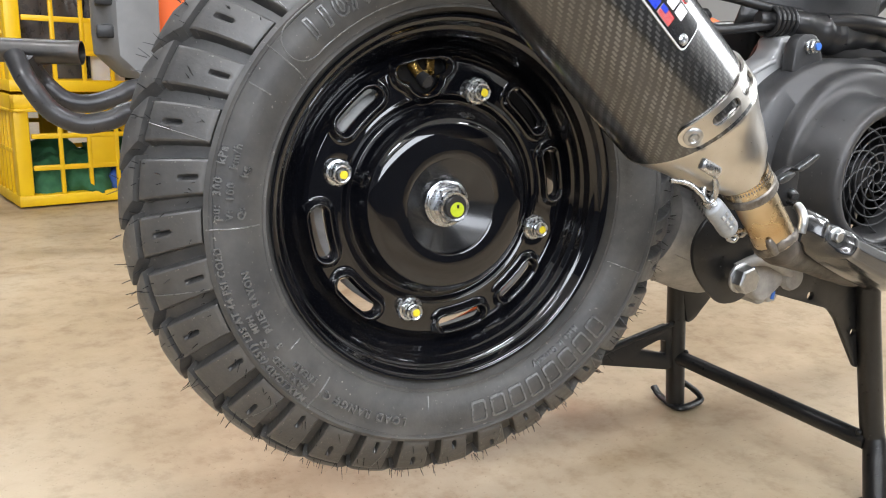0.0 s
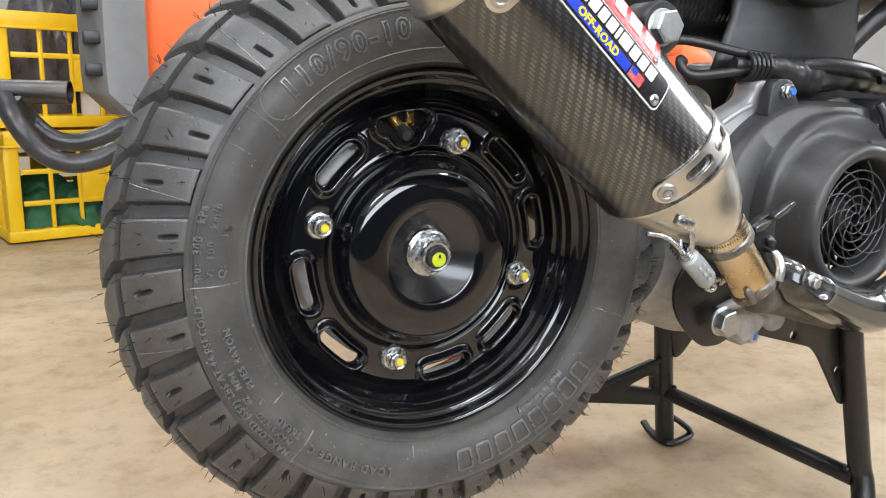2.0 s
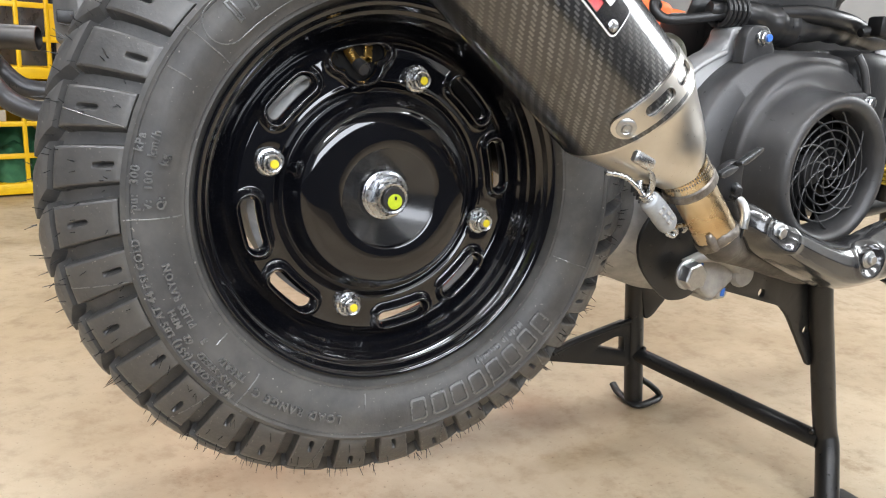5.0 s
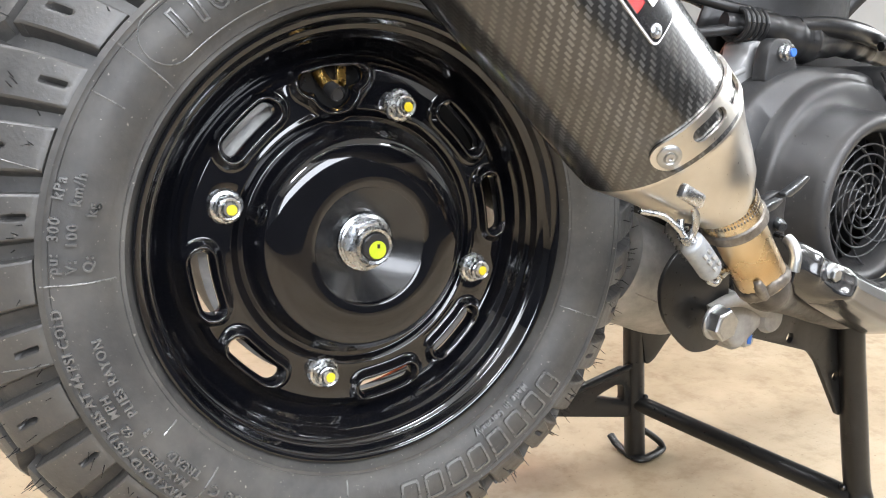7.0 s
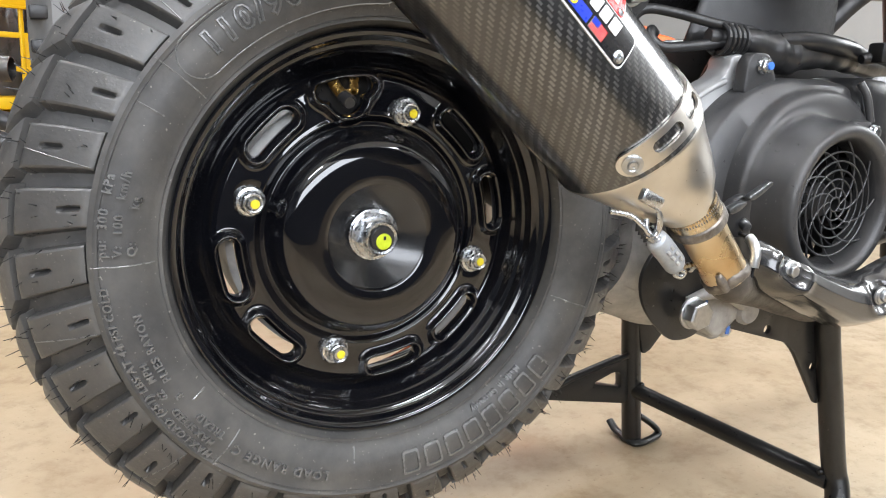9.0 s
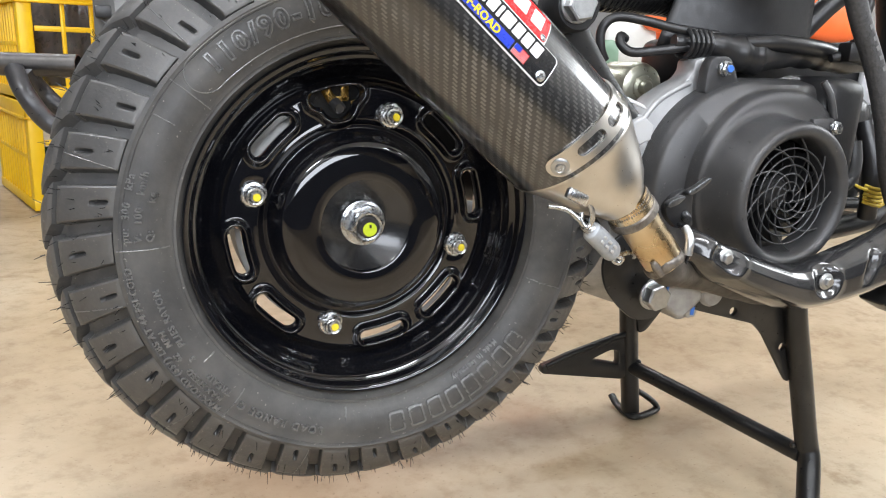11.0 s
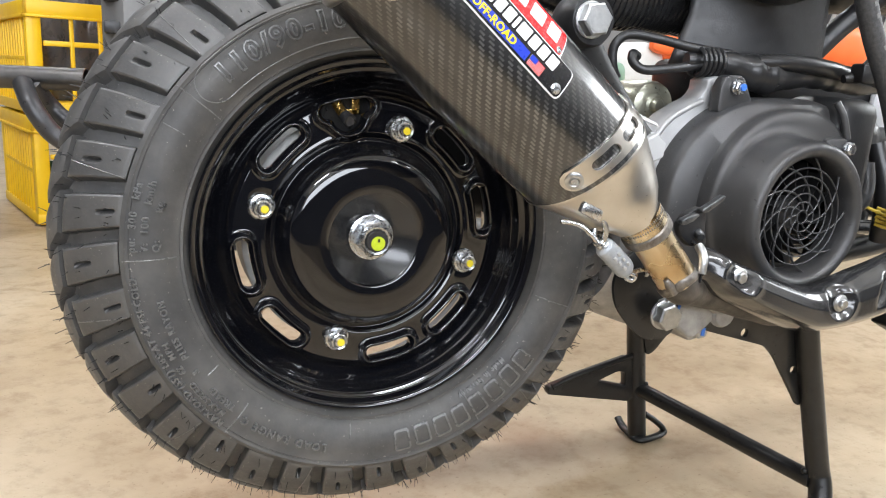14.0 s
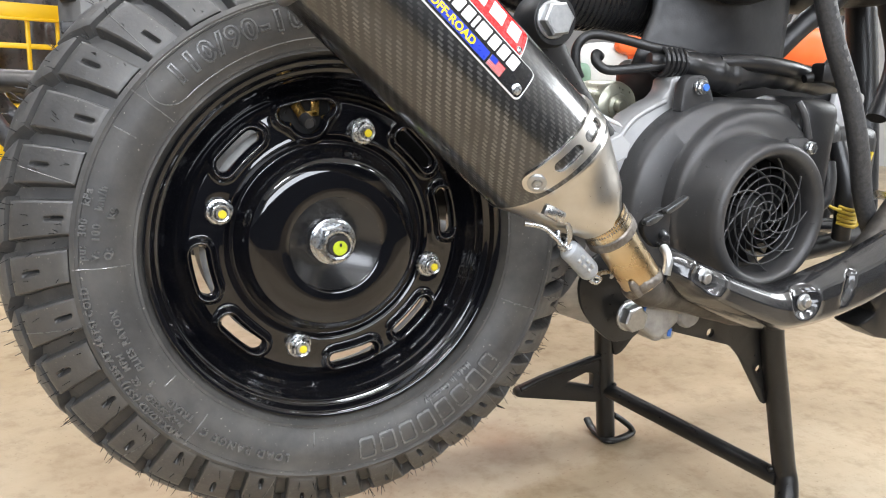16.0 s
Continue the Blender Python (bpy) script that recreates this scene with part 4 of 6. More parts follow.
    def sheet(x0, x1, y0, y1, r, thick):
        n = 14
        bm = plate([rounded([(x0, y0), (x1, y0), (x1, y1), (x0, y1)], r)], thick)
        cuts = [y0 + (y1 - y0) * i / n for i in range(1, n)]
        for c in cuts:
            bmesh.ops.bisect_plane(bm, geom=list(bm.verts) + list(bm.edges) + list(bm.faces), plane_co=(0, c, 0), plane_no=(0, 1, 0))
        return bm

    S0, D0 = 0.0215, -3.5
    part("badge_edge", wrap(merge(sheet(0.0, 0.113, 0.0, 0.0285, 0.005, 0.0010), sheet(0.019, 0.0965, 0.026, 0.0580, 0.004, 0.0010)), S0, D0), WHITEINK, muffler, "silver badge outline")
    part("badge", wrap(sheet(0.0012, 0.1118, 0.0012, 0.0275, 0.0045, 0.0006), S0, D0, lift=0.0009), BLACKINK, muffler, "black enamel badge with plain marks")
    part("badge_panel", wrap(sheet(0.0202, 0.0953, 0.0292, 0.0568, 0.003, 0.0006), S0, D0, lift=0.0009), RED, muffler, "red enamel panel of the badge")
    part("badge_panel", wrap(sheet(0.0085, 0.0745, 0.0028, 0.0110, 0.0006, 0.0004), S0, D0, lift=0.0014), BLUEINK, muffler, "blue strip of the badge")
    text = words("OFF-ROAD", 0.0085, 0.0004, 1.05, 0.03)
    text.transform(Matrix.Translation((0.018, 0.0040, 0.0)))
    part("lettering", wrap(text, S0, D0, lift=0.0021), YELLOWINK, muffler, "yellow lettering on the blue strip")
    # the maker's marks stand as plain slanted blocks
    x = 0.0125
    for w in (0.0075, 0.0085, 0.0075, 0.0080, 0.0030, 0.0105, 0.0080, 0.0080, 0.0085):
        block = rounded([(x, 0.0140), (x + w, 0.0140), (x + w + 0.0012, 0.0248), (x + 0.0012, 0.0248)], 0.0010, 3)
        part("maker_mark", wrap(plate([block], 0.0004), S0, D0, lift=0.0016), WHITEINK, muffler, "plain silver block")
        x += w + 0.0018
    for x, w in ((0.0250, 0.0125), (0.0415, 0.0125), (0.0580, 0.0145), (0.0765, 0.0125)):
        block = rounded([(x, 0.0350), (x + w - 0.001, 0.0350), (x + w, 0.0515), (x + 0.001, 0.0515)], 0.0010, 3)
        part("maker_mark", wrap(plate([block], 0.0004), S0, D0, lift=0.0016), WHITEINK, muffler, "plain white block")
    # small flag
    flag = []
    for i in range(13):
        if i % 2 == 0:
            flag.append(plate([[(0.0765, 0.0030 + i * 0.00062), (0.0905, 0.0030 + i * 0.00062), (0.0905, 0.0036 + i * 0.00062), (0.0765, 0.0036 + i * 0.00062)]], 0.0003))
    part("flag_field", wrap(sheet(0.0765, 0.0905, 0.0028, 0.0112, 0.0003, 0.0003), S0, D0, lift=0.0014), WHITEINK, muffler)
    part("flag_stripe", wrap(merge(*flag), S0, D0, lift=0.0018), RED, muffler)
    part("flag_canton", wrap(plate([[(0.0765, 0.0068), (0.0828, 0.0068), (0.0828, 0.0111), (0.0765, 0.0111)]], 0.0004), S0, D0, lift=0.0019), BLUEINK, muffler)
    for x, y in ((0.0065, 0.0225), (0.1065, 0.0065), (0.024, 0.0545), (0.092, 0.0325)):
        c = sleeve_point(S0 + x * 0.85, D0 + math.degrees(y * 0.76 / RAD), RAD + 0.0012)
        nn = (c - SLEEVE @ Vector((S0 + x * 0.85, 0, 0))).normalized()
        r = 0.0036 if y < 0.03 else 0.0024
        part("rivet", lathe([(r, 0), (r * 0.95, 0.0008), (r * 0.5, 0.0013), (r * 0.42, 0.0006), (0, 0.0006)], 20), ZINC, muffler, m=Matrix.Translation(c) @ nn.to_track_quat("Z", "Y").to_matrix().to_4x4())

    # serrated strip behind the spring
    teeth = [(0.0, 0.0), (0.030, 0.0), (0.030, 0.010)]
    for k in range(8):
        teeth += [(0.0285 - k * 0.0036, 0.0125), (0.0267 - k * 0.0036, 0.0105)]
    teeth.append((0.0, 0.009))
    part("serrated_strip", plate([teeth], 0.0016, Matrix.Translation((0.1300, -0.140, 0.3440)) @ pose(0, 0, 0, 0, 46, 0) @ pose(0, 0, 0, -90, 0, 0), 0.0003), DULLZINC, muffler, "dull serrated steel strip")
    # pipe, hooks and the spring with its lead tag
    HK = Vector((0.0090, 0.0245, -0.0025))
    part("exhaust_pipe", sweep([ROOT + WAY * 0.012, ROOT + WAY * 0.036, ROOT + WAY * 0.064], 0.0150, 36, 6), TINT, muffler, "heat-tinted bronze exhaust pipe", smooth=60)
    part("header_pipe", sweep([ROOT + WAY * 0.056, ROOT + WAY * 0.062, ROOT + WAY * 0.071, Vector((0.2060, -0.1480, 0.2935)), Vector((0.224, -0.1400, 0.2870)), Vector((0.252, -0.1350, 0.2790)), Vector((0.290, -0.1320, 0.2670)), Vector((0.335, -0.1260, 0.2590)), Vector((0.45, -0.12, 0.272)), Vector((0.56, -0.10, 0.35))], [0.0147, 0.0146, 0.0142, 0.0140, 0.0128, 0.0126, 0.0128, 0.0135, 0.015, 0.015], 32, 8), DULLPIPE, muffler, "sooty grey-brown header pipe", smooth=60)
    # lumpy weld round the joint
    rows = []
    for i in range(90):
        a = 2 * math.pi * i / 90
        ring_at = ROOT + WAY * (0.0622 + 0.0030 * math.cos(2 * a + 0.6))
        e = side * math.cos(a) + face * math.sin(a)
        row = []
        for j in range(12):
            b = 2 * math.pi * j / 12
            lump = 0.9 + 0.20 * noise.noise(Vector((6 * math.cos(a), 6 * math.sin(a), 2.0 + j * 0.2))) + 0.03 * math.sin(i * 1.9)
            row.append(ring_at + e * (0.0148 + 0.0020 * lump * math.cos(b)) + WAY * (0.0046 * lump * math.sin(b)))
        rows.append(row)
    rows.append(rows[0])
    lug = ROOT + WAY * 0.055 - side * 0.012 + face * 0.010
    if lug.x > (ROOT + WAY * 0.055).x:
        lug = ROOT + WAY * 0.055 + side * 0.012 + face * 0.010
    part("pipe_joint", merge(grid_mesh(rows, True), sweep([lug - WAY * 0.006, lug, lug + WAY * 0.008], [0.002, 0.0034, 0.003], 12, 4)), WELD, muffler, "rough welded pipe joint", smooth=80)
    hook1 = [Vector(p) + HK for p in ((0.0955, -0.186, 0.358), (0.1020, -0.190, 0.3585), (0.1060, -0.192, 0.352), (0.1075, -0.191, 0.343), (0.1050, -0.189, 0.338), (0.1015, -0.187, 0.342), (0.1020, -0.186, 0.348))]
    part("spring_hook", merge(sweep(hook1, 0.0021, 10, 5), box(0.017, 0.005, 0.008, (0.091, -0.1855, 0.362), 0.002, (0, 25, 0)), sweep([Vector(p) + HK for p in ((0.080, -0.178, 0.3525), (0.092, -0.183, 0.3500), (0.100, -0.187, 0.3430), (0.1065, -0.188, 0.3370))], 0.0018, 10, 5)), ZINC, muffler, "bent wire spring hook")
    part("spring_hook", sweep([Vector(p) + HK for p in ((0.1370, -0.180, 0.3130), (0.1425, -0.181, 0.3105), (0.1405, -0.180, 0.3070), (0.1360, -0.179, 0.3095), (0.1420, -0.178, 0.3125), (0.1560, -0.174, 0.3125), (0.1640, -0.168, 0.3090), (0.1660, -0.163, 0.3050))], 0.0018, 10, 5), ZINC, muffler, "bent wire spring hook")
    tag = sweep([Vector(p) + HK for p in ((0.1080, -0.188, 0.3365), (0.1105, -0.187, 0.3345), (0.1180, -0.186, 0.3285), (0.1300, -0.184, 0.3180), (0.1335, -0.183, 0.3150))], [0.0045, 0.0074, 0.0076, 0.0076, 0.0056], 20, 5, flat=0.8)
    part("spring_sleeve", tag, surface("dull_lead_sleeve", (0.3, 0.32, 0.34), (0.4, 0.42, 0.44), (0.45, 0.6), metal=0.4, scale=200), muffler, "grey sleeve over the spring with plain embossed marks")
    em = []
    for row in range(2):
        for i in range(3):
            b = box(0.0032, 0.0012, 0.0022, (0.0, 0, 0), 0.0004)
            b.transform(Matrix.Translation(HK + Vector((0.1165 + i * 0.0042 + row * 0.0026, -0.1922, 0.3270 - i * 0.0036 + row * 0.0030))) @ pose(0, 0, 0, 0, 41, 0))
            em.append(b)
    part("embossed_mark", merge(*em), ALLOY, muffler)
    coil = []
    for i in range(40):
        a = 2 * math.pi * i / 10
        base = HK + Vector((0.1035, -0.188, 0.3405)).lerp(Vector((0.1105, -0.187, 0.3345)), i / 39)
        coil.append(base + UPN * (0.0036 * math.cos(a)) + Vector((0, 0.0036 * math.sin(a), 0)))
    part("spring", sweep(coil, 0.0011, 8, 1), ZINC, muffler, "short steel coil spring")


seat((0.113, -0.164, 0.372), (-0.006, -0.0073, 0.0058), 0.996, (-0.41, -0.67, 0.36))
make_muffler()


def make_heat_shield():
    """A pressed black-chrome guard along the pipe, bent upwards at its front, with two screws in dished seats."""
    mid = glide([(0.1965, 0, 0.3230), (0.2080, 0, 0.3195), (0.2320, 0, 0.3065), (0.2668, 0, 0.2920), (0.3047, 0, 0.2784), (0.3266, 0, 0.2730), (0.3484, 0, 0.2725), (0.3840, 0, 0.2755), (0.4278, 0, 0.2815), (0.4714, 0, 0.2920), (0.5400, 0, 0.312)], 16)
    wide = [(0.19, 0.0108), (0.2075, 0.0128), (0.24, 0.0150), (0.3047, 0.0172), (0.345, 0.0212), (0.384, 0.0250), (0.428, 0.0270), (0.54, 0.0280)]
    fold = [(-1.0, 0.10), (-0.85, 0.42), (-0.62, 0.74), (-0.42, 0.95), (-0.30, 1.0), (0.25, 0.95), (0.62, 0.86), (0.82, 0.70), (0.94, 0.42), (1.0, 0.05)]
    rows = []
    n = len(mid)
    seats = [(0.2300, 0.3120), (0.3490, 0.2810), (0.4080, 0.2875)]
    for i, c in enumerate(mid):
        t = (mid[min(i + 1, n - 1)] - mid[max(i - 1, 0)]).normalized()
        up = Vector((-t.z, 0, t.x))
        f = i / (n - 1)
        w = profile_at(wide, c.x) + 0.002 * max(0.0, 1 - f / 0.03)
        row = []
        for j in range(49):
            a = -1 + 2 * j / 48
            g = max(0.0, 1 - f / 0.14)
            prof = (0.015 + 0.013 * min(1.0, f / 0.22)) * profile_at(fold, a) * (1 - g) + g * (0.0185 * math.sqrt(max(0.0, 1 - max(0.0, (a + 0.1) / 1.1) ** 2)) - 0.002)
            p = Vector((c.x, -0.1570 + 0.125 * max(0.0, c.x - 0.232) - prof - 0.002 * max(0.0, 1 - f / 0.03), c.z)) + up * (a * w) - t * (a * 0.002 * g)
            for sx, sz in seats[:2]:
                d = math.hypot((p.x - sx) * 0.8, p.z - sz)
                p.y += 0.0042 / (1 + math.exp((d - 0.0108) / 0.0016)) - 0.0012 * math.exp(-((d - 0.0145) / 0.0026) ** 2)
            d = math.hypot((p.x - 0.408) * 1.5 + (p.z - 0.2875) * -1.0, (p.z - 0.2875) * 0.45 + (p.x - 0.408) * 0.4)
            p.y += 0.004 / (1 + math.exp((d - 0.0085) / 0.0012))
            row.append(p)
        rows.append(row)
    shield = part("heat_shield", grid_mesh(rows, False), SHIELD, scooter, "smoked black chrome heat shield", smooth=60)
    mod = shield.modifiers.new("thickness", "SOLIDIFY")
    mod.thickness, mod.offset = 0.0016, 0.0
    part("shield_lip", sweep([p + Vector((-0.0006, 0, 0.0003)) for p in rows[0][12:45]], 0.0034, 12, 1), BOLTZ, shield, "bright rolled rear lip")
    for (sx, sz), y in zip(seats[:2], (-0.1755, -0.1665)):
        screw = merge(lathe([(0.0, 0), (0.0088, 0), (0.0090, 0.0016), (0.0078, 0.0022), (0.0076, 0.0030), (0.0066, 0.0036), (0.005, 0.0038)], 28), hexagon(0.0054, 0.003, 0.0072, 0.0008))
        part("shield_screw", screw, BOLTZ, shield, "zinc hex screw on a washer", m=facing(sx, y, sz, 20) @ Matrix.Scale(0.8, 4))


seat()
make_heat_shield()


# ---- engine ----
FAN = (0.318, 0.345)


def cover_reach(a):
    """How far the fan cover's outline lies from the fan's axis, in direction a."""
    c, s = math.cos(a), math.sin(a)
    hx = 0.100 if c > 0 else 0.0995
    p = 5.0 if c > 0 else 2.05
    hz = 0.0937 if s > 0 else 0.082
    return (abs(c / hx) ** p + abs(s / hz) ** p) ** (-1 / p)


VOLUTE = [(-180, 0.069), (-120, 0.071), (-60, 0.082), (-20, 0.092), (43, 0.116), (54, 0.106), (71, 0.0920), (92, 0.0840), (114, 0.0795), (135, 0.0735), (152, 0.070), (180, 0.069)]


def make_fan_cover():
    global SEAT
    stages = [(0.0470, 0, -0.132), (0.0480, 0, -0.147), (0.0498, 0, -0.1545), (0.0530, 0, -0.1582), (0.0580, 0, -0.1588), (0.0612, 0, -0.1560), (0.0628, 0, -0.1500), (0.0655, 0, -0.1260), (0.0664, 0, -0.1205), (0.0690, 0, -0.1182), (0.0780, 1, -0.1172),
              (0.0862, 1, -0.1160), (0.0890, 1, -0.1140), (0.0905, 1, -0.1075), (0.0925, 1, -0.1035), (0.0955, 1, -0.1022), (0.0, 0.955, -0.1000), (0.0, 0.982, -0.0965), (0.0, 1.0, -0.0890), (0.0, 1.0, -0.0700)]
    rows = []
    for r, blend, y in stages:
        row = []
        for j in range(160):
            a = 2 * math.pi * j / 160
            out = cover_reach(a)
            if r == 0.0:
                rr = out * blend
            else:
                deg = math.degrees(math.atan2(math.sin(a), math.cos(a)))
                far = min(sum(profile_at(VOLUTE, (deg + w + 180) % 360 - 180) for w in range(-24, 25, 3)) / 17, out * 0.95)
                rr = r if r < 0.0685 else min(0.0672, out * 0.9) + (far - min(0.0672, out * 0.9)) * (r - 0.0672) / (0.0955 - 0.0672)
            row.append((FAN[0] + rr * math.cos(a), y, FAN[1] + rr * math.sin(a)))
        rows.append(row)
    cover = part("fan_cover", grid_mesh(rows, True), PLASTIC, scooter, "moulded matt black fan cover", smooth=50)
    F = facing(FAN[0], 0, FAN[1])
    # grille: rings and swept spokes
    wires = []
    for r in (0.0055, 0.0125, 0.0195, 0.0265, 0.0335, 0.0405):
        wires.append(sweep([F @ Vector((r * math.cos(t), r * math.sin(t), 0.1495)) for t in [2 * math.pi * i / 48 for i in range(49)]], 0.0008, 6, 1, caps=False))
    for k in range(9):
        pts = []
        for i in range(14):
            r = 0.0055 + (0.0485 - 0.0055) * i / 13
            t = 2 * math.pi * k / 9 + 0.95 * (i / 13) ** 0.8 * 1.5
            pts.append(F @ Vector((r * math.cos(t), r * math.sin(t), 0.1492)))
        wires.append(sweep(pts, 0.0009, 6, 1))
    part("fan_grille", merge(*wires), PLASTIC, cover, "thin ring grille with swept spokes", smooth=60)
    for k in range(14):
        t = 2 * math.pi * k / 14
        rows_ = []
        for i in range(6):
            r = 0.016 + 0.029 * i / 5
            tt = t + 0.35 * (i / 5) ** 1.5
            rows_.append([F @ Vector((r * math.cos(tt), r * math.sin(tt), h)) for h in (0.108, 0.136)] + [F @ Vector((r * math.cos(tt + 0.03), r * math.sin(tt + 0.03), h)) for h in (0.136, 0.108)])
        part("fan_blade", grid_mesh(rows_, True, True), SOFT, cover)
    part("fan_hub", lathe([(0, 0.138), (0.012, 0.137), (0.016, 0.132), (0.018, 0.112), (0.0475, 0.106), (0.0478, 0.09)], 48, F), SOFT, cover, "black cooling fan hub", smooth=40)
    # lugs that carry the screws
    for x, z, y, w, h in ((0.3865, 0.3975, -0.1200, 0.028, 0.019), (0.398, 0.3330, -0.1200, 0.028, 0.017)):
        part("screw_lug", box(w, 0.018, h, (x - 0.006, y + 0.006, z), 0.005), PLASTIC, cover)
        bolt("cover_screw", 0.0050, 0.0040, ZINC, cover, facing(x + 0.004, y - 0.004, z, 10), "zinc cover screw")
    tab = rounded([(0.268, 0.425), (0.2695, 0.448), (0.275, 0.4575), (0.294, 0.4575), (0.308, 0.430)], 0.006)
    part("cover_tab", plate([tab], 0.012, pose(0, -0.082, 0, 90, 0, 0), 0.002), PLASTIC, cover)
    bolt("cover_screw", 0.0055, 0.0045, ZINC, cover, facing(0.2857, -0.0945, 0.4475, 10), "zinc cover screw with blue paint")
    part("paint_mark", lathe([(0, 0.0004), (0.0030, 0.0002), (0.0032, -0.0012)], 14), BLUEDOT, cover, "blue paint mark", m=facing(0.2865, -0.1022, 0.4475))
    # crankcase rim that shows behind the cover
    held = SEAT.copy()
    seat()
    case = rounded([(0.262, 0.300), (0.2534, 0.3267), (0.2377, 0.3455), (0.2293, 0.377), (0.2325, 0.3937), (0.2377, 0.4063), (0.2524, 0.423), (0.2733, 0.4346), (0.2838, 0.4387), (0.2911, 0.4471), (0.2911, 0.4565), (0.3047, 0.4597), (0.3194, 0.4524), (0.330, 0.436), (0.42, 0.43), (0.44, 0.40), (0.44, 0.30)], 0.006)
    part("crankcase", plate([case], 0.026, pose(0, -0.020, 0, 90, 0, 0), 0.003), GREYCASE, scooter, "pale grey cast crankcase rim")
    edge = [Vector((x, -0.0465, z)) for x, z in ((0.2560, 0.3250), (0.2410, 0.3460), (0.2330, 0.3770), (0.2362, 0.3930), (0.2412, 0.4045), (0.2550, 0.4205), (0.2750, 0.4316), (0.2870, 0.4365))]
    part("case_bead", sweep(edge, 0.0026, 10, 5), GREYCASE, scooter, "cast bead along the rim")
    part("case_tag", plate([[(0.2188, 0.4241), (0.2377, 0.4168), (0.2408, 0.4136), (0.2188, 0.4209)]], 0.003, pose(0, -0.047, 0, 90, 0, 0)), WHITEPL, scooter, "small white tag")
    bolt("hanger_bolt", 0.0108, 0.0085, GREYLT, scooter, facing(0.2136, -0.0730, 0.3979, 22), "zinc hex bolt on the crankcase")
    SEAT = held
    shroud = part("cylinder_shroud", box(0.056, 0.070, 0.112, (0.414, -0.078, 0.384), 0.014, (0, 4, 0), 3), SOFT, scooter, "black plastic cylinder shroud")
    part("shroud_rib", sweep([Vector((0.384, -0.112, 0.437)), Vector((0.390, -0.116, 0.425)), Vector((0.396, -0.118, 0.405))], 0.0032, 10, 5), PLASTIC, shroud)
    part("shroud_ear", sweep([Vector((0.418, -0.112, 0.340)), Vector((0.436, -0.110, 0.347)), Vector((0.447, -0.104, 0.362)), Vector((0.450, -0.098, 0.380))], 0.0075, 14, 5), SOFT, scooter)


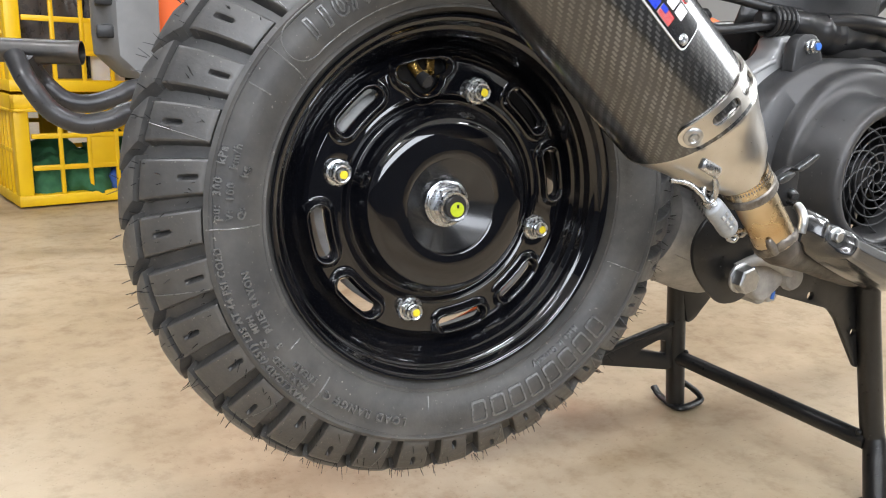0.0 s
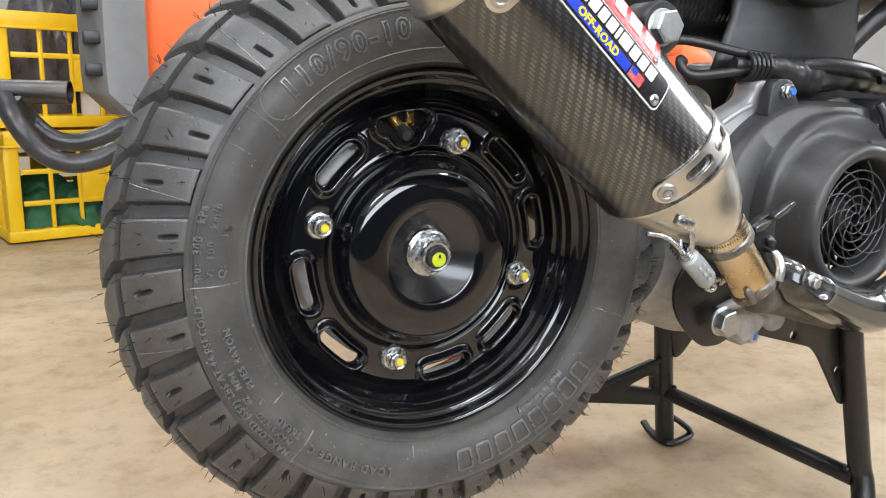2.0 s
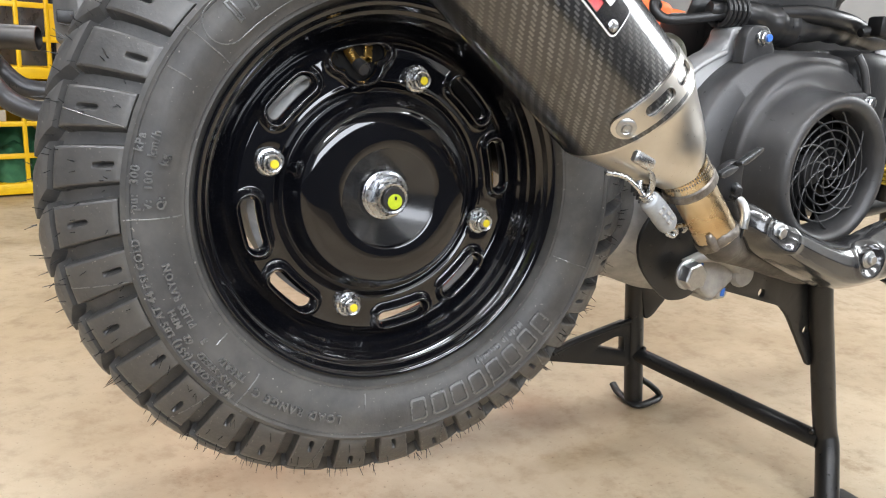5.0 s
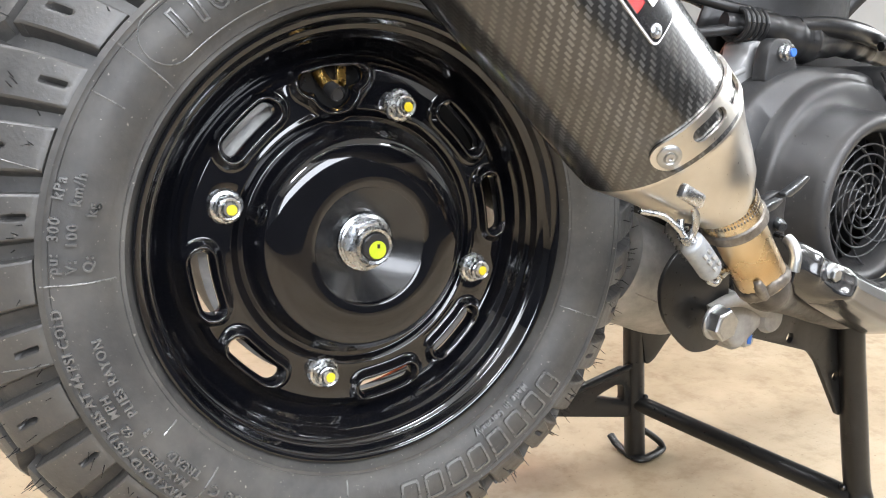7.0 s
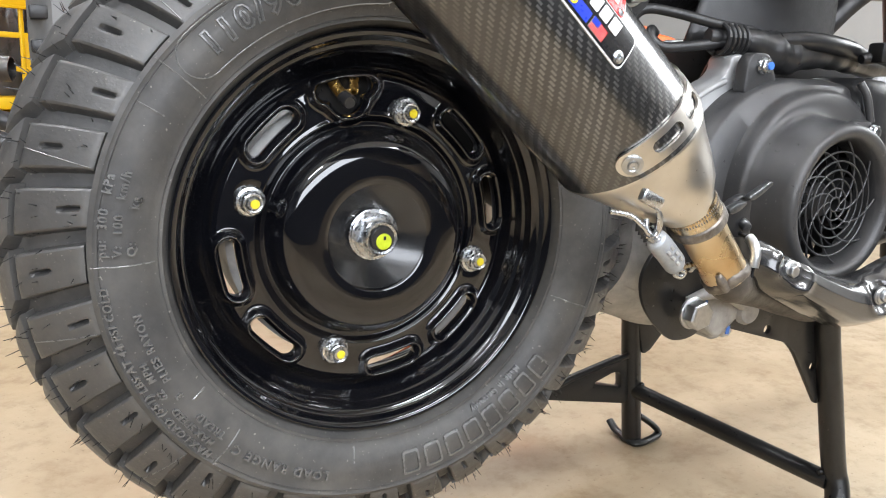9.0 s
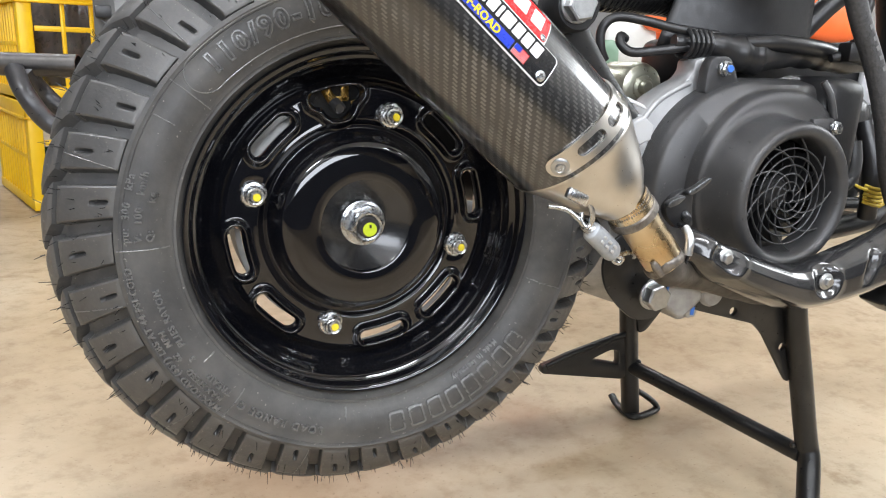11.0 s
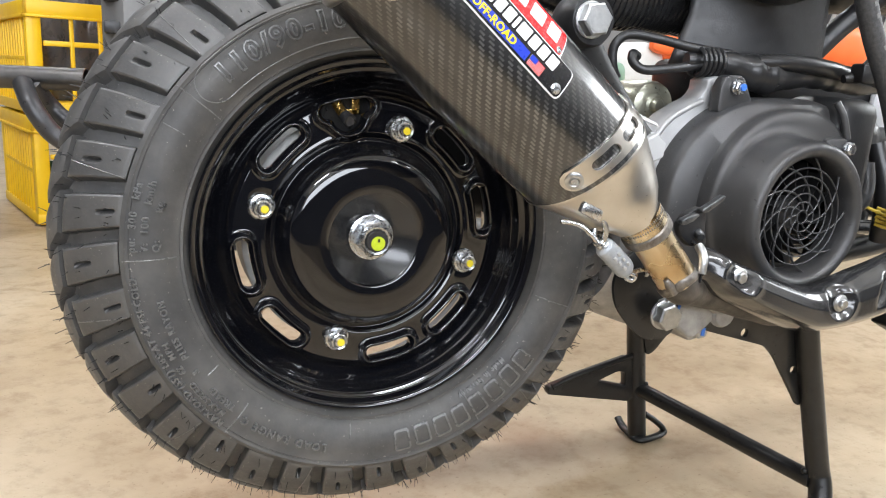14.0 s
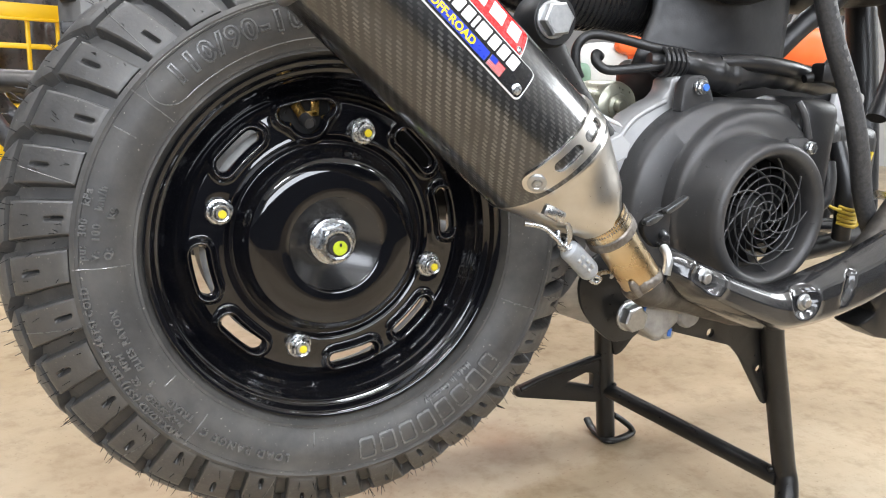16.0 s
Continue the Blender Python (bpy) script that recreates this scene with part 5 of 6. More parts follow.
def make_engine():
    BODY = ((0.272, -0.095, 0.401), (0.0195, 0.0293, 0.0016), 1.035, (-0.17, -0.63, 0.09))
    seat(*BODY)
    part("engine_block", merge(box(0.24, 0.15, 0.15, (0.44, 0.045, 0.345), 0.02, segs=3), box(0.12, 0.09, 0.10, (0.56, 0.02, 0.36), 0.015, segs=3), box(0.20, 0.12, 0.06, (0.36, 0.03, 0.262), 0.02, segs=3), box(0.22, 0.08, 0.05, (0.435, 0.04, 0.448), 0.012, segs=3)), SATIN, scooter, "dark engine casing")
    part("final_drive_case", merge(box(0.50, 0.05, 0.15, (0.155, 0.135, 0.375), 0.02, (0, 8, 0), 3), lathe([(0.0, -0.105), (0.055, -0.105), (0.06, -0.11), (0.06, -0.16), (0, -0.16)], 40, WHEEL)), SATIN, scooter, "dark final drive casing")
    seat()
    axis = [Vector(p) for p in ((0.247, 0.052, 0.2720), (0.285, 0.050, 0.2570), (0.320, 0.050, 0.2450), (0.352, 0.052, 0.2480), (0.380, 0.055, 0.262))]
    casing = part("gearbox_casing", sweep(axis, [0.0500, 0.0500, 0.0495, 0.0420, 0.0300], 48, 6), DRUM, scooter, "smooth grey cast gearbox casing", smooth=60)
    seam = [Vector((p.x, p.y - 0.0462, p.z - 0.0200)) for p in axis[:3]]
    part("casing_seam", sweep(seam, 0.0011, 8, 4), CASTING, casing, "thin raised casting seam")
    # rear bracket casting: an arm from behind the pipe, an eye for the large bolt and two bosses
    seat()
    cast = rounded([(0.222, 0.300), (0.228, 0.284), (0.242, 0.276), (0.256, 0.282), (0.268, 0.272), (0.290, 0.268), (0.312, 0.258), (0.3215, 0.247), (0.3165, 0.2375), (0.3020, 0.2400), (0.2960, 0.2345), (0.2800, 0.2230), (0.2680, 0.2330), (0.2500, 0.2420), (0.2340, 0.2440), (0.2240, 0.256), (0.2280, 0.270), (0.214, 0.288)], 0.008)
    part("exhaust_bracket", plate([cast], 0.026, pose(0, -0.052, 0, 90, 0, 0), 0.005), CASTING, scooter, "cast aluminium exhaust bracket", smooth=60)
    part("bracket_boss", lathe([(0.0135, -0.020), (0.0125, 0.006), (0.0105, 0.009), (0, 0.009)], 32), CASTING, scooter, m=facing(0.3120, -0.0720, 0.2465))
    part("bracket_boss", lathe([(0.0135, -0.022), (0.0128, 0.002), (0.0112, 0.0045), (0, 0.0045)], 32), CASTING, scooter, m=facing(0.2900, -0.0620, 0.2318))
    rib = [Vector(p) for p in ((0.238, -0.080, 0.262), (0.262, -0.082, 0.268), (0.288, -0.080, 0.262), (0.310, -0.076, 0.248))]
    part("bracket_rib", sweep(rib, [0.004, 0.0055, 0.0060, 0.005], 14, 5), CASTING, scooter)
    bolt("bracket_bolt", 0.0106, 0.0100, BOLTZ, scooter, facing(0.2345, -0.0900, 0.2562, 15), "large zinc hex bolt", 1.25)
    bolt("bracket_bolt", 0.0070, 0.0060, BOLTZ, scooter, facing(0.2945, -0.0660, 0.2303, 5), "zinc hex bolt with blue paint")
    part("paint_mark", box(0.0042, 0.0012, 0.0080, (0.2948, -0.0745, 0.2303), 0.0005, (0, 8, 0)), BLUEDOT, scooter, "blue paint mark")
    part("paint_mark", box(0.0030, 0.0016, 0.0100, (0.2600, -0.0785, 0.2560), 0.0005, (0, 20, 0)), BLUEDOT, scooter, "blue paint mark")
    seat((0.248, -0.093, 0.252), (0.0130, 0.0180, -0.0020), 1.019, (0.03, -0.79, -0.03))
    # black rounded guard plate behind the bolt
    guard = rounded([(0.190, 0.310), (0.1770, 0.288), (0.1815, 0.2650), (0.1975, 0.2455), (0.2145, 0.2320), (0.2314, 0.2315), (0.244, 0.236), (0.2480, 0.262), (0.246, 0.300), (0.225, 0.320)], 0.013)
    part("guard_plate", plate([guard], 0.004, pose(0, -0.0925, 0, 90, 0, 0), 0.001), SATIN, scooter, "black rounded guard plate")
    part("guard_stay", box(0.02, 0.05, 0.012, (0.255, -0.066, 0.275), 0.003), SATIN, scooter)
    # spring clamp between the pipe and the fan cover: a dark root with bright sheared ears
    seat()
    root = rounded([(0.196, 0.338), (0.1925, 0.3465), (0.200, 0.3555), (0.212, 0.3605), (0.219, 0.3560), (0.2185, 0.3440), (0.222, 0.3300), (0.206, 0.3290)], 0.004)
    part("pipe_clamp", plate([root], 0.008, pose(0, -0.1400, 0, 90, 0, 0), 0.002), SOFT, scooter, "dark spring clamp root")
    for name, pts, thick in (("clamp_ear", [(0.1888, 0.3490), (0.1893, 0.3522), (0.1960, 0.3550), (0.2040, 0.3568), (0.2050, 0.3552), (0.1990, 0.3505), (0.1925, 0.3482)], 0.006),
                             ("clamp_ear", [(0.2065, 0.3575), (0.2075, 0.3602), (0.2150, 0.3640), (0.2255, 0.3700), (0.2275, 0.3690), (0.2262, 0.3668), (0.2190, 0.3615), (0.2110, 0.3570)], 0.006)):
        part(name, plate([rounded(pts, 0.0015)], thick, pose(0, -0.1500, 0, 90, 0, 0), 0.0008), DULLZINC, scooter, "bright sheared steel ear")
    part("clamp_stud", sweep([Vector((0.2135, -0.141, 0.3425)), Vector((0.2115, -0.1500, 0.3393)), Vector((0.2105, -0.1535, 0.3378))], [0.0034, 0.0036, 0.0030], 16, 3), DULLZINC, scooter, "short dull steel stud")
    seat((0.153, -0.110, 0.451), (0.0076, 0.0178, 0.0038), 1.032, (-1.38, -0.36, 1.09))
    part("hanger_arm", sweep([Vector((0.128, -0.096, 0.486)), Vector((0.150, -0.094, 0.452)), Vector((0.178, -0.092, 0.418)), Vector((0.203, -0.090, 0.394))], 0.014, 14, 4, flat=0.35), SATIN, scooter, "black steel muffler hanger")
    part("rubber_mount", lathe([(0.0, -0.016), (0.0170, -0.016), (0.0188, -0.012), (0.0188, 0.010), (0.0170, 0.0135), (0.0115, 0.0140), (0.0, 0.0140)], 40), SOFT, scooter, "round black rubber mount", m=facing(0.1240, -0.110, 0.487))
    bolt("mount_bolt", 0.0108, 0.0085, BOLTZ, scooter, facing(0.1212, -0.1240, 0.4868, 8), "zinc hex bolt in a rubber mount")
    # starter motor, its end towards the open side
    seat()
    S = facing(0.2850, 0.052, 0.4293)
    part("starter_motor", lathe([(0.0, 0.042), (0.0050, 0.042), (0.0070, 0.040), (0.0075, 0.036), (0.0110, 0.0352), (0.0120, 0.0338), (0.0185, 0.0335), (0.0220, 0.0318), (0.0236, 0.027), (0.0236, -0.015)], 48, S), surface("dull_nickel", (0.34, 0.34, 0.27), (0.46, 0.46, 0.37), (0.26, 0.38), metal=0.85, scale=60), scooter, "dull nickel starter motor")
    part("starter_body", sweep([Vector((0.268, 0.055, 0.4260)), Vector((0.235, 0.052, 0.4330)), Vector((0.205, 0.050, 0.4380))], [0.017, 0.016, 0.014], 20, 4), CASTING, scooter, "dull alloy neck of the starter")
    seat((0.250, 0.025, 0.528), (0.0194, 0.0419, 0.0041), 1.039, (-1.36, -0.31, 0.62))
    # intake duct with ribs, mud flap, taped harness, hoses
    duct = [Vector(p) for p in ((0.11, 0.040, 0.572), (0.15, 0.032, 0.556), (0.19, 0.026, 0.541), (0.2346, 0.022, 0.532), (0.28, 0.020, 0.531), (0.33, 0.020, 0.528), (0.38, 0.02, 0.515))]
    part("intake_duct", sweep(duct, 0.0345, 32, 60, ripple=lambda f: 1.0 + 0.011 * math.sin(f * 330) * (0.4 + 0.6 * math.sin(f * 9) ** 2)), DUCT, scooter, "ribbed black rubber intake duct", smooth=80)
    rows = []
    for i in range(17):
        z = 0.462 + 0.19 * i / 16
        row = []
        for j in range(21):
            u = j / 20
            left = 0.268 + 0.019 * min(1.0, (z - 0.462) / 0.05)
            x = left + (0.442 - left) * u
            y = -0.028 - 0.018 * math.sin(u * 2.6) + 0.03 * max(0.0, (z - 0.545) / 0.1) - 0.05 * max(0.0, z - 0.56) * 4 * u
            y -= 0.012 * math.exp(-((x - 0.36 - (z - 0.5) * -0.6) / 0.02) ** 2) * max(0.0, min(1.0, (z - 0.49) / 0.04))
            row.append((x, y, z + 0.006 * math.sin(u * 3.1)))
        rows.append(row)
    seat((0.361, -0.042, 0.523), (0.0184, 0.0313, 0.0060), 1.026)
    flap = part("mud_flap", grid_mesh(rows, False), SOFT, scooter, "black rubber splash flap", smooth=70)
    mod = flap.modifiers.new("thickness", "SOLIDIFY")
    mod.thickness, mod.offset = 0.003, 0.0
    part("under_seat_tub", merge(box(0.46, 0.16, 0.12, (0.43, 0.0, 0.640), 0.03, (0, -4, 0), 3), sweep([Vector((0.27, -0.052, 0.560)), Vector((0.312, -0.056, 0.549)), Vector((0.352, -0.058, 0.536)), Vector((0.400, -0.056, 0.548)), Vector((0.452, -0.050, 0.570))], [0.012, 0.018, 0.016, 0.018, 0.014], 16, 6), box(0.16, 0.10, 0.10, (0.52, -0.02, 0.60), 0.03, (0, 18, 0), 3)), SOFT, scooter, "black plastic under-seat tub")
    seat((0.308, -0.061, 0.465), (0.0193, 0.0314, 0.0039), 1.032, (-1.76, -0.34, 0.39))
    har = [Vector(p) for p in ((0.258, -0.064, 0.468), (0.276, -0.066, 0.467), (0.2945, -0.070, 0.4655), (0.3225, -0.070, 0.460), (0.3413, -0.070, 0.458), (0.378, -0.068, 0.461), (0.410, -0.066, 0.4595), (0.438, -0.062, 0.456), (0.480, -0.055, 0.454), (0.520, -0.05, 0.458))]
    wob = random.Random(3)
    part("wiring_harness", sweep(har, [0.0060, 0.0085, 0.0105, 0.0150, 0.0165, 0.0130, 0.0115, 0.0100, 0.0105, 0.010], 20, 10, flat=0.9, ripple=lambda f: 1.0 + 0.05 * math.sin(f * 60) + 0.05 * wob.random()), TAPE, scooter, "wiring harness wrapped in black tape", smooth=70)
    part("harness_branch", sweep([Vector(p) for p in ((0.325, -0.076, 0.468), (0.350, -0.080, 0.4690), (0.376, -0.082, 0.4680), (0.410, -0.078, 0.4655), (0.440, -0.070, 0.4620), (0.470, -0.060, 0.4580), (0.500, -0.054, 0.4560))], [0.0060, 0.0075, 0.0078, 0.0075, 0.0070, 0.0060, 0.0045], 16, 6), TAPE, scooter, "taped branch of the wiring harness")
    cables = (((0.300, -0.070, 0.474), (0.262, -0.066, 0.478), (0.236, -0.052, 0.485), (0.214, -0.040, 0.488), (0.2035, -0.035, 0.478), (0.204, -0.034, 0.462), (0.210, -0.032, 0.452)),
              ((0.300, -0.070, 0.468), (0.272, -0.068, 0.464), (0.244, -0.060, 0.460), (0.224, -0.052, 0.4585), (0.2165, -0.046, 0.465), (0.2185, -0.042, 0.472), (0.2260, -0.038, 0.470)))
    for c in cables:
        part("cable", sweep([Vector(p) for p in c], 0.0041, 12, 6), SOFT, scooter, "thick black cable")
    part("cable", sweep([Vector(p) for p in ((0.294, -0.05, 0.466), (0.292, -0.035, 0.44), (0.288, -0.02, 0.41))], 0.0055, 12, 6), SOFT, scooter, "thick black cable")
    clips = []
    for i in range(5):
        clips.append(sweep([Vector((0.267 + i * 0.0052, -0.066 - 0.0125 * math.cos(t), 0.4665 + 0.0115 * math.sin(t))) for t in [2 * math.pi * k / 18 for k in range(19)]], 0.0019, 8, 1, caps=False))
    part("cable_wrap", merge(*clips), SOFT, scooter, "coiled black cable wrap")
    seat()
    hose = [Vector(p) for p in ((0.352, -0.098, 0.612), (0.3735, -0.1005, 0.580), (0.3937, -0.1005, 0.5445), (0.4178, -0.1005, 0.4984), (0.4492, -0.1005, 0.4503), (0.4720, -0.1005, 0.4031), (0.498, -0.095, 0.350), (0.535, -0.09, 0.30))]
    part("fuel_hose", sweep(hose, 0.0090, 22, 10), HOSE, scooter, "thick black rubber hose with pale printed marks", smooth=60)
    way = glide(hose, 30)
    for i in range(15):
        if i in (8, 9):
            continue
        at = int((0.20 + i * 0.026) * (len(way) - 1))
        t = (way[at + 1] - way[at]).normalized()
        m = Matrix.Translation(way[at] + Vector((0.0002, -0.0090, 0.0))) @ pose(0, 0, 0, 0, -math.degrees(math.atan2(t.z, t.x)), 0)
        part("hose_print", box(0.0040, 0.0006, 0.0030), GREYPL, scooter, "pale grey printed bar", m=m)
    seat(*BODY)
    part("hose", sweep([Vector(p) for p in ((0.458, 0.0, 0.475), (0.49, -0.01, 0.51), (0.53, -0.02, 0.545), (0.57, -0.02, 0.60))], 0.011, 18, 6), SOFT, scooter, "black rubber hose")
    part("hose", sweep([Vector(p) for p in ((0.60, -0.02, 0.62), (0.585, -0.03, 0.55), (0.60, -0.04, 0.48), (0.57, -0.05, 0.42))], 0.010, 16, 6), SOFT, scooter, "black rubber hose")
    # front of the engine: cables, frame tubes, yellow wires
    part("frame_tube", sweep([Vector(p) for p in ((0.46, -0.06, 0.285), (0.54, -0.055, 0.292), (0.66, -0.05, 0.31))], 0.011, 16, 4), SATIN, scooter, "black frame tube")
    part("frame_tube", sweep([Vector(p) for p in ((0.44, -0.03, 0.318), (0.52, -0.03, 0.305), (0.64, -0.03, 0.30))], 0.008, 16, 4), SHIELD, scooter, "dark frame tube")
    part("frame_tube", sweep([Vector(p) for p in ((0.62, -0.02, 0.25), (0.62, 0.0, 0.40), (0.60, 0.02, 0.58), (0.56, 0.03, 0.72))], 0.016, 18, 4), SATIN, scooter, "black frame tube")
    part("wire", sweep([Vector(p) for p in ((0.44, -0.05, 0.42), (0.475, -0.045, 0.385), (0.52, -0.04, 0.335), (0.56, -0.035, 0.31))], 0.0024, 8, 5), SOFT, scooter, "black wire")
    part("hose_clamp", lathe([(0.0145, -0.006), (0.0152, -0.0055), (0.0152, 0.0055), (0.0145, 0.006)], 28), ZINC, scooter, "zinc hose clamp", m=Matrix.Translation((0.507, -0.1085, 0.340)) @ Vector((0.6, 0.15, -0.8)).to_track_quat("Z", "Y").to_matrix().to_4x4())
    seat()
    sheath = surface("yellow_wire_sheath", (0.5, 0.36, 0.03), (0.6, 0.45, 0.05), (0.4, 0.5), scale=100)
    part("wire", sweep([Vector(p) for p in ((0.560, -0.050, 0.392), (0.5515, -0.050, 0.362), (0.5490, -0.050, 0.338), (0.5555, -0.050, 0.320), (0.5480, -0.050, 0.3130), (0.5360, -0.048, 0.3170), (0.530, -0.044, 0.326))], 0.0018, 8, 6), sheath, scooter, "yellow wire")
    for k in range(5):
        z = 0.3345 - 0.0042 * k
        part("wire", sweep([Vector(p) for p in ((0.5270, -0.046, z + 0.001), (0.5330, -0.053, z - 0.0015), (0.5420, -0.055, z - 0.0022), (0.5500, -0.050, z + 0.0008))], 0.0019, 8, 4), sheath, scooter, "yellow wire wound round the loom")
    part("wire", sweep([Vector(p) for p in ((0.506, -0.050, 0.338), (0.516, -0.052, 0.3340), (0.526, -0.050, 0.3325))], 0.0016, 8, 4), sheath, scooter, "yellow wire")
    part("loom", sweep([Vector(p) for p in ((0.530, -0.030, 0.400), (0.536, -0.042, 0.360), (0.5390, -0.044, 0.326), (0.545, -0.04, 0.300))], 0.0095, 16, 5), TAPE, scooter, "taped black wiring loom")
    part("side_cover", box(0.050, 0.010, 0.085, (0.602, 0.025, 0.412), 0.006, (0, 6, 0)), GREYLT, scooter, "pale grey plastic side cover")
    part("air_box", box(0.30, 0.06, 0.15, (0.81, 0.20, 0.635), 0.02, (0, -3, 0), 3), SATIN, scooter, "dark plastic air box under the seat")
    part("air_shroud", box(0.210, 0.060, 0.080, (0.515, 0.060, 0.430), 0.012, segs=3), SOFT, scooter, "black rubber air shroud")
    part("connector", merge(box(0.020, 0.016, 0.018, (0.462, -0.060, 0.468), 0.003), sweep([Vector((0.446, -0.052, 0.462)), Vector((0.470, -0.056, 0.466)), Vector((0.500, -0.052, 0.460))], [0.0040, 0.0078, 0.0070], 14, 5)), SOFT, scooter, "black cable connector with a sleeve")
    seat(*BODY)
    part("foot_peg_bracket", plate([rounded([(0.480, 0.226), (0.512, 0.210), (0.64, 0.185), (0.64, 0.275), (0.520, 0.266), (0.486, 0.256), (0.506, 0.238)], 0.005)], 0.03, pose(0, -0.10, 0, 90, 0, 0), 0.004), SATIN, scooter, "black step bracket")


def make_stand():
    """A tubular centre stand: two legs, a cross bar, a lifting lever with a cut-out and looped feet."""
    leg_n = [Vector(p) for p in ((0.412, -0.078, 0.262), (0.4185, -0.080, 0.216), (0.4385, -0.080, 0.148), (0.4585, -0.081, 0.076), (0.4605, -0.087, 0.054), (0.4525, -0.098, 0.030), (0.4440, -0.109, 0.0065))]
    stand = part("centre_stand", sweep(leg_n, 0.0116, 22, 6), SATIN, scooter, "black tubular centre stand", smooth=60)
    leg_f = [Vector(p) for p in ((0.385, 0.150, 0.250), (0.391, 0.151, 0.165), (0.4024, 0.152, 0.073), (0.4110, 0.152, 0.006))]
    part("stand_leg", sweep(leg_f, 0.0118, 22, 5), SATIN, stand)
    part("cross_bar", sweep([Vector((0.403, 0.148, 0.0715)), Vector((0.456, -0.080, 0.0570))], 0.0094, 18, 1), SATIN, stand)
    part("pivot_tube", sweep([Vector((0.404, -0.09, 0.252)), Vector((0.386, 0.155, 0.250))], 0.014, 20, 1), SATIN, stand)
    for c in ((0.4075, 0.140, 0.0800), (0.4105, 0.141, 0.0640), (0.4480, -0.076, 0.0665)):
        b = bmesh.new()
        bmesh.ops.create_icosphere(b, subdivisions=2, radius=0.0035)
        b.transform(Matrix.Translation(c))
        part("weld_lump", b, SATIN, stand)
    # the far foot: a bent flat strip, its end turned up behind, with a loop in front
    strip = [(0.4073, 0.190, 0.012), (0.4060, 0.176, 0.006), (0.4040, 0.150, 0.0042), (0.4085, 0.138, 0.0042), (0.432, 0.141, 0.0042), (0.447, 0.1455, 0.0055), (0.4475, 0.1475, 0.0115), (0.436, 0.150, 0.022), (0.4200, 0.152, 0.0330)]
    part("stand_foot", sweep([Vector(q) for q in strip], 0.0052, 12, 6, flat=0.75, up=(0, 0, 1)), SATIN, stand)
    part("stand_foot", box(0.052, 0.024, 0.006, (0.456, -0.109, 0.0035), 0.002), SATIN, stand)
    arm = rounded([(0.270, 0.0880), (0.3089, 0.1000), (0.3820, 0.1170), (0.3900, 0.1120), (0.3960, 0.0600), (0.3880, 0.0560), (0.3058, 0.0720), (0.270, 0.0790)], 0.004)
    hole = rounded([(0.3400, 0.0890), (0.3680, 0.0985), (0.3790, 0.0965), (0.3815, 0.0775)], 0.004)
    part("stand_lever", plate([arm, hole], 0.012, pose(0, 0.158, 0, 90, 0, 0), 0.002), SATIN, stand)
    lip = [Vector(q) for q in ((0.275, 0.146, 0.089), (0.3089, 0.146, 0.1005), (0.386, 0.146, 0.1180))]
    part("lever_rib", sweep(lip, 0.0036, 10, 4), SATIN, stand, "pressed edge of the lever")
    gus = rounded([(0.285, 0.252), (0.292, 0.2335), (0.300, 0.2300), (0.372, 0.2090), (0.3850, 0.1970), (0.4269, 0.1390), (0.436, 0.150), (0.424, 0.250), (0.36, 0.262)], 0.006)
    gh = [[(x + 0.0042 * math.cos(t), z + 0.0042 * math.sin(t)) for t in [2 * math.pi * k / 14 for k in range(14)]] for x, z in ((0.4130, 0.1805), (0.3440, 0.2250))]
    part("gusset", plate([gus] + gh, 0.005, pose(0, -0.070, 0, 90, 0, 0), 0.001), SATIN, stand)
    gus2 = rounded([(0.380, 0.200), (0.4031, 0.1190), (0.4140, 0.1230), (0.4400, 0.1530), (0.4520, 0.200)], 0.006)
    part("gusset", plate([gus2], 0.005, pose(0, 0.144, 0, 90, 0, 0), 0.001), SATIN, stand)


seat((0.344, -0.112, 0.368), (0.0263, 0.0314, 0.0005), 1.036, (0.12, -1.08, 1.25))
make_fan_cover()
make_engine()
seat()
make_stand()


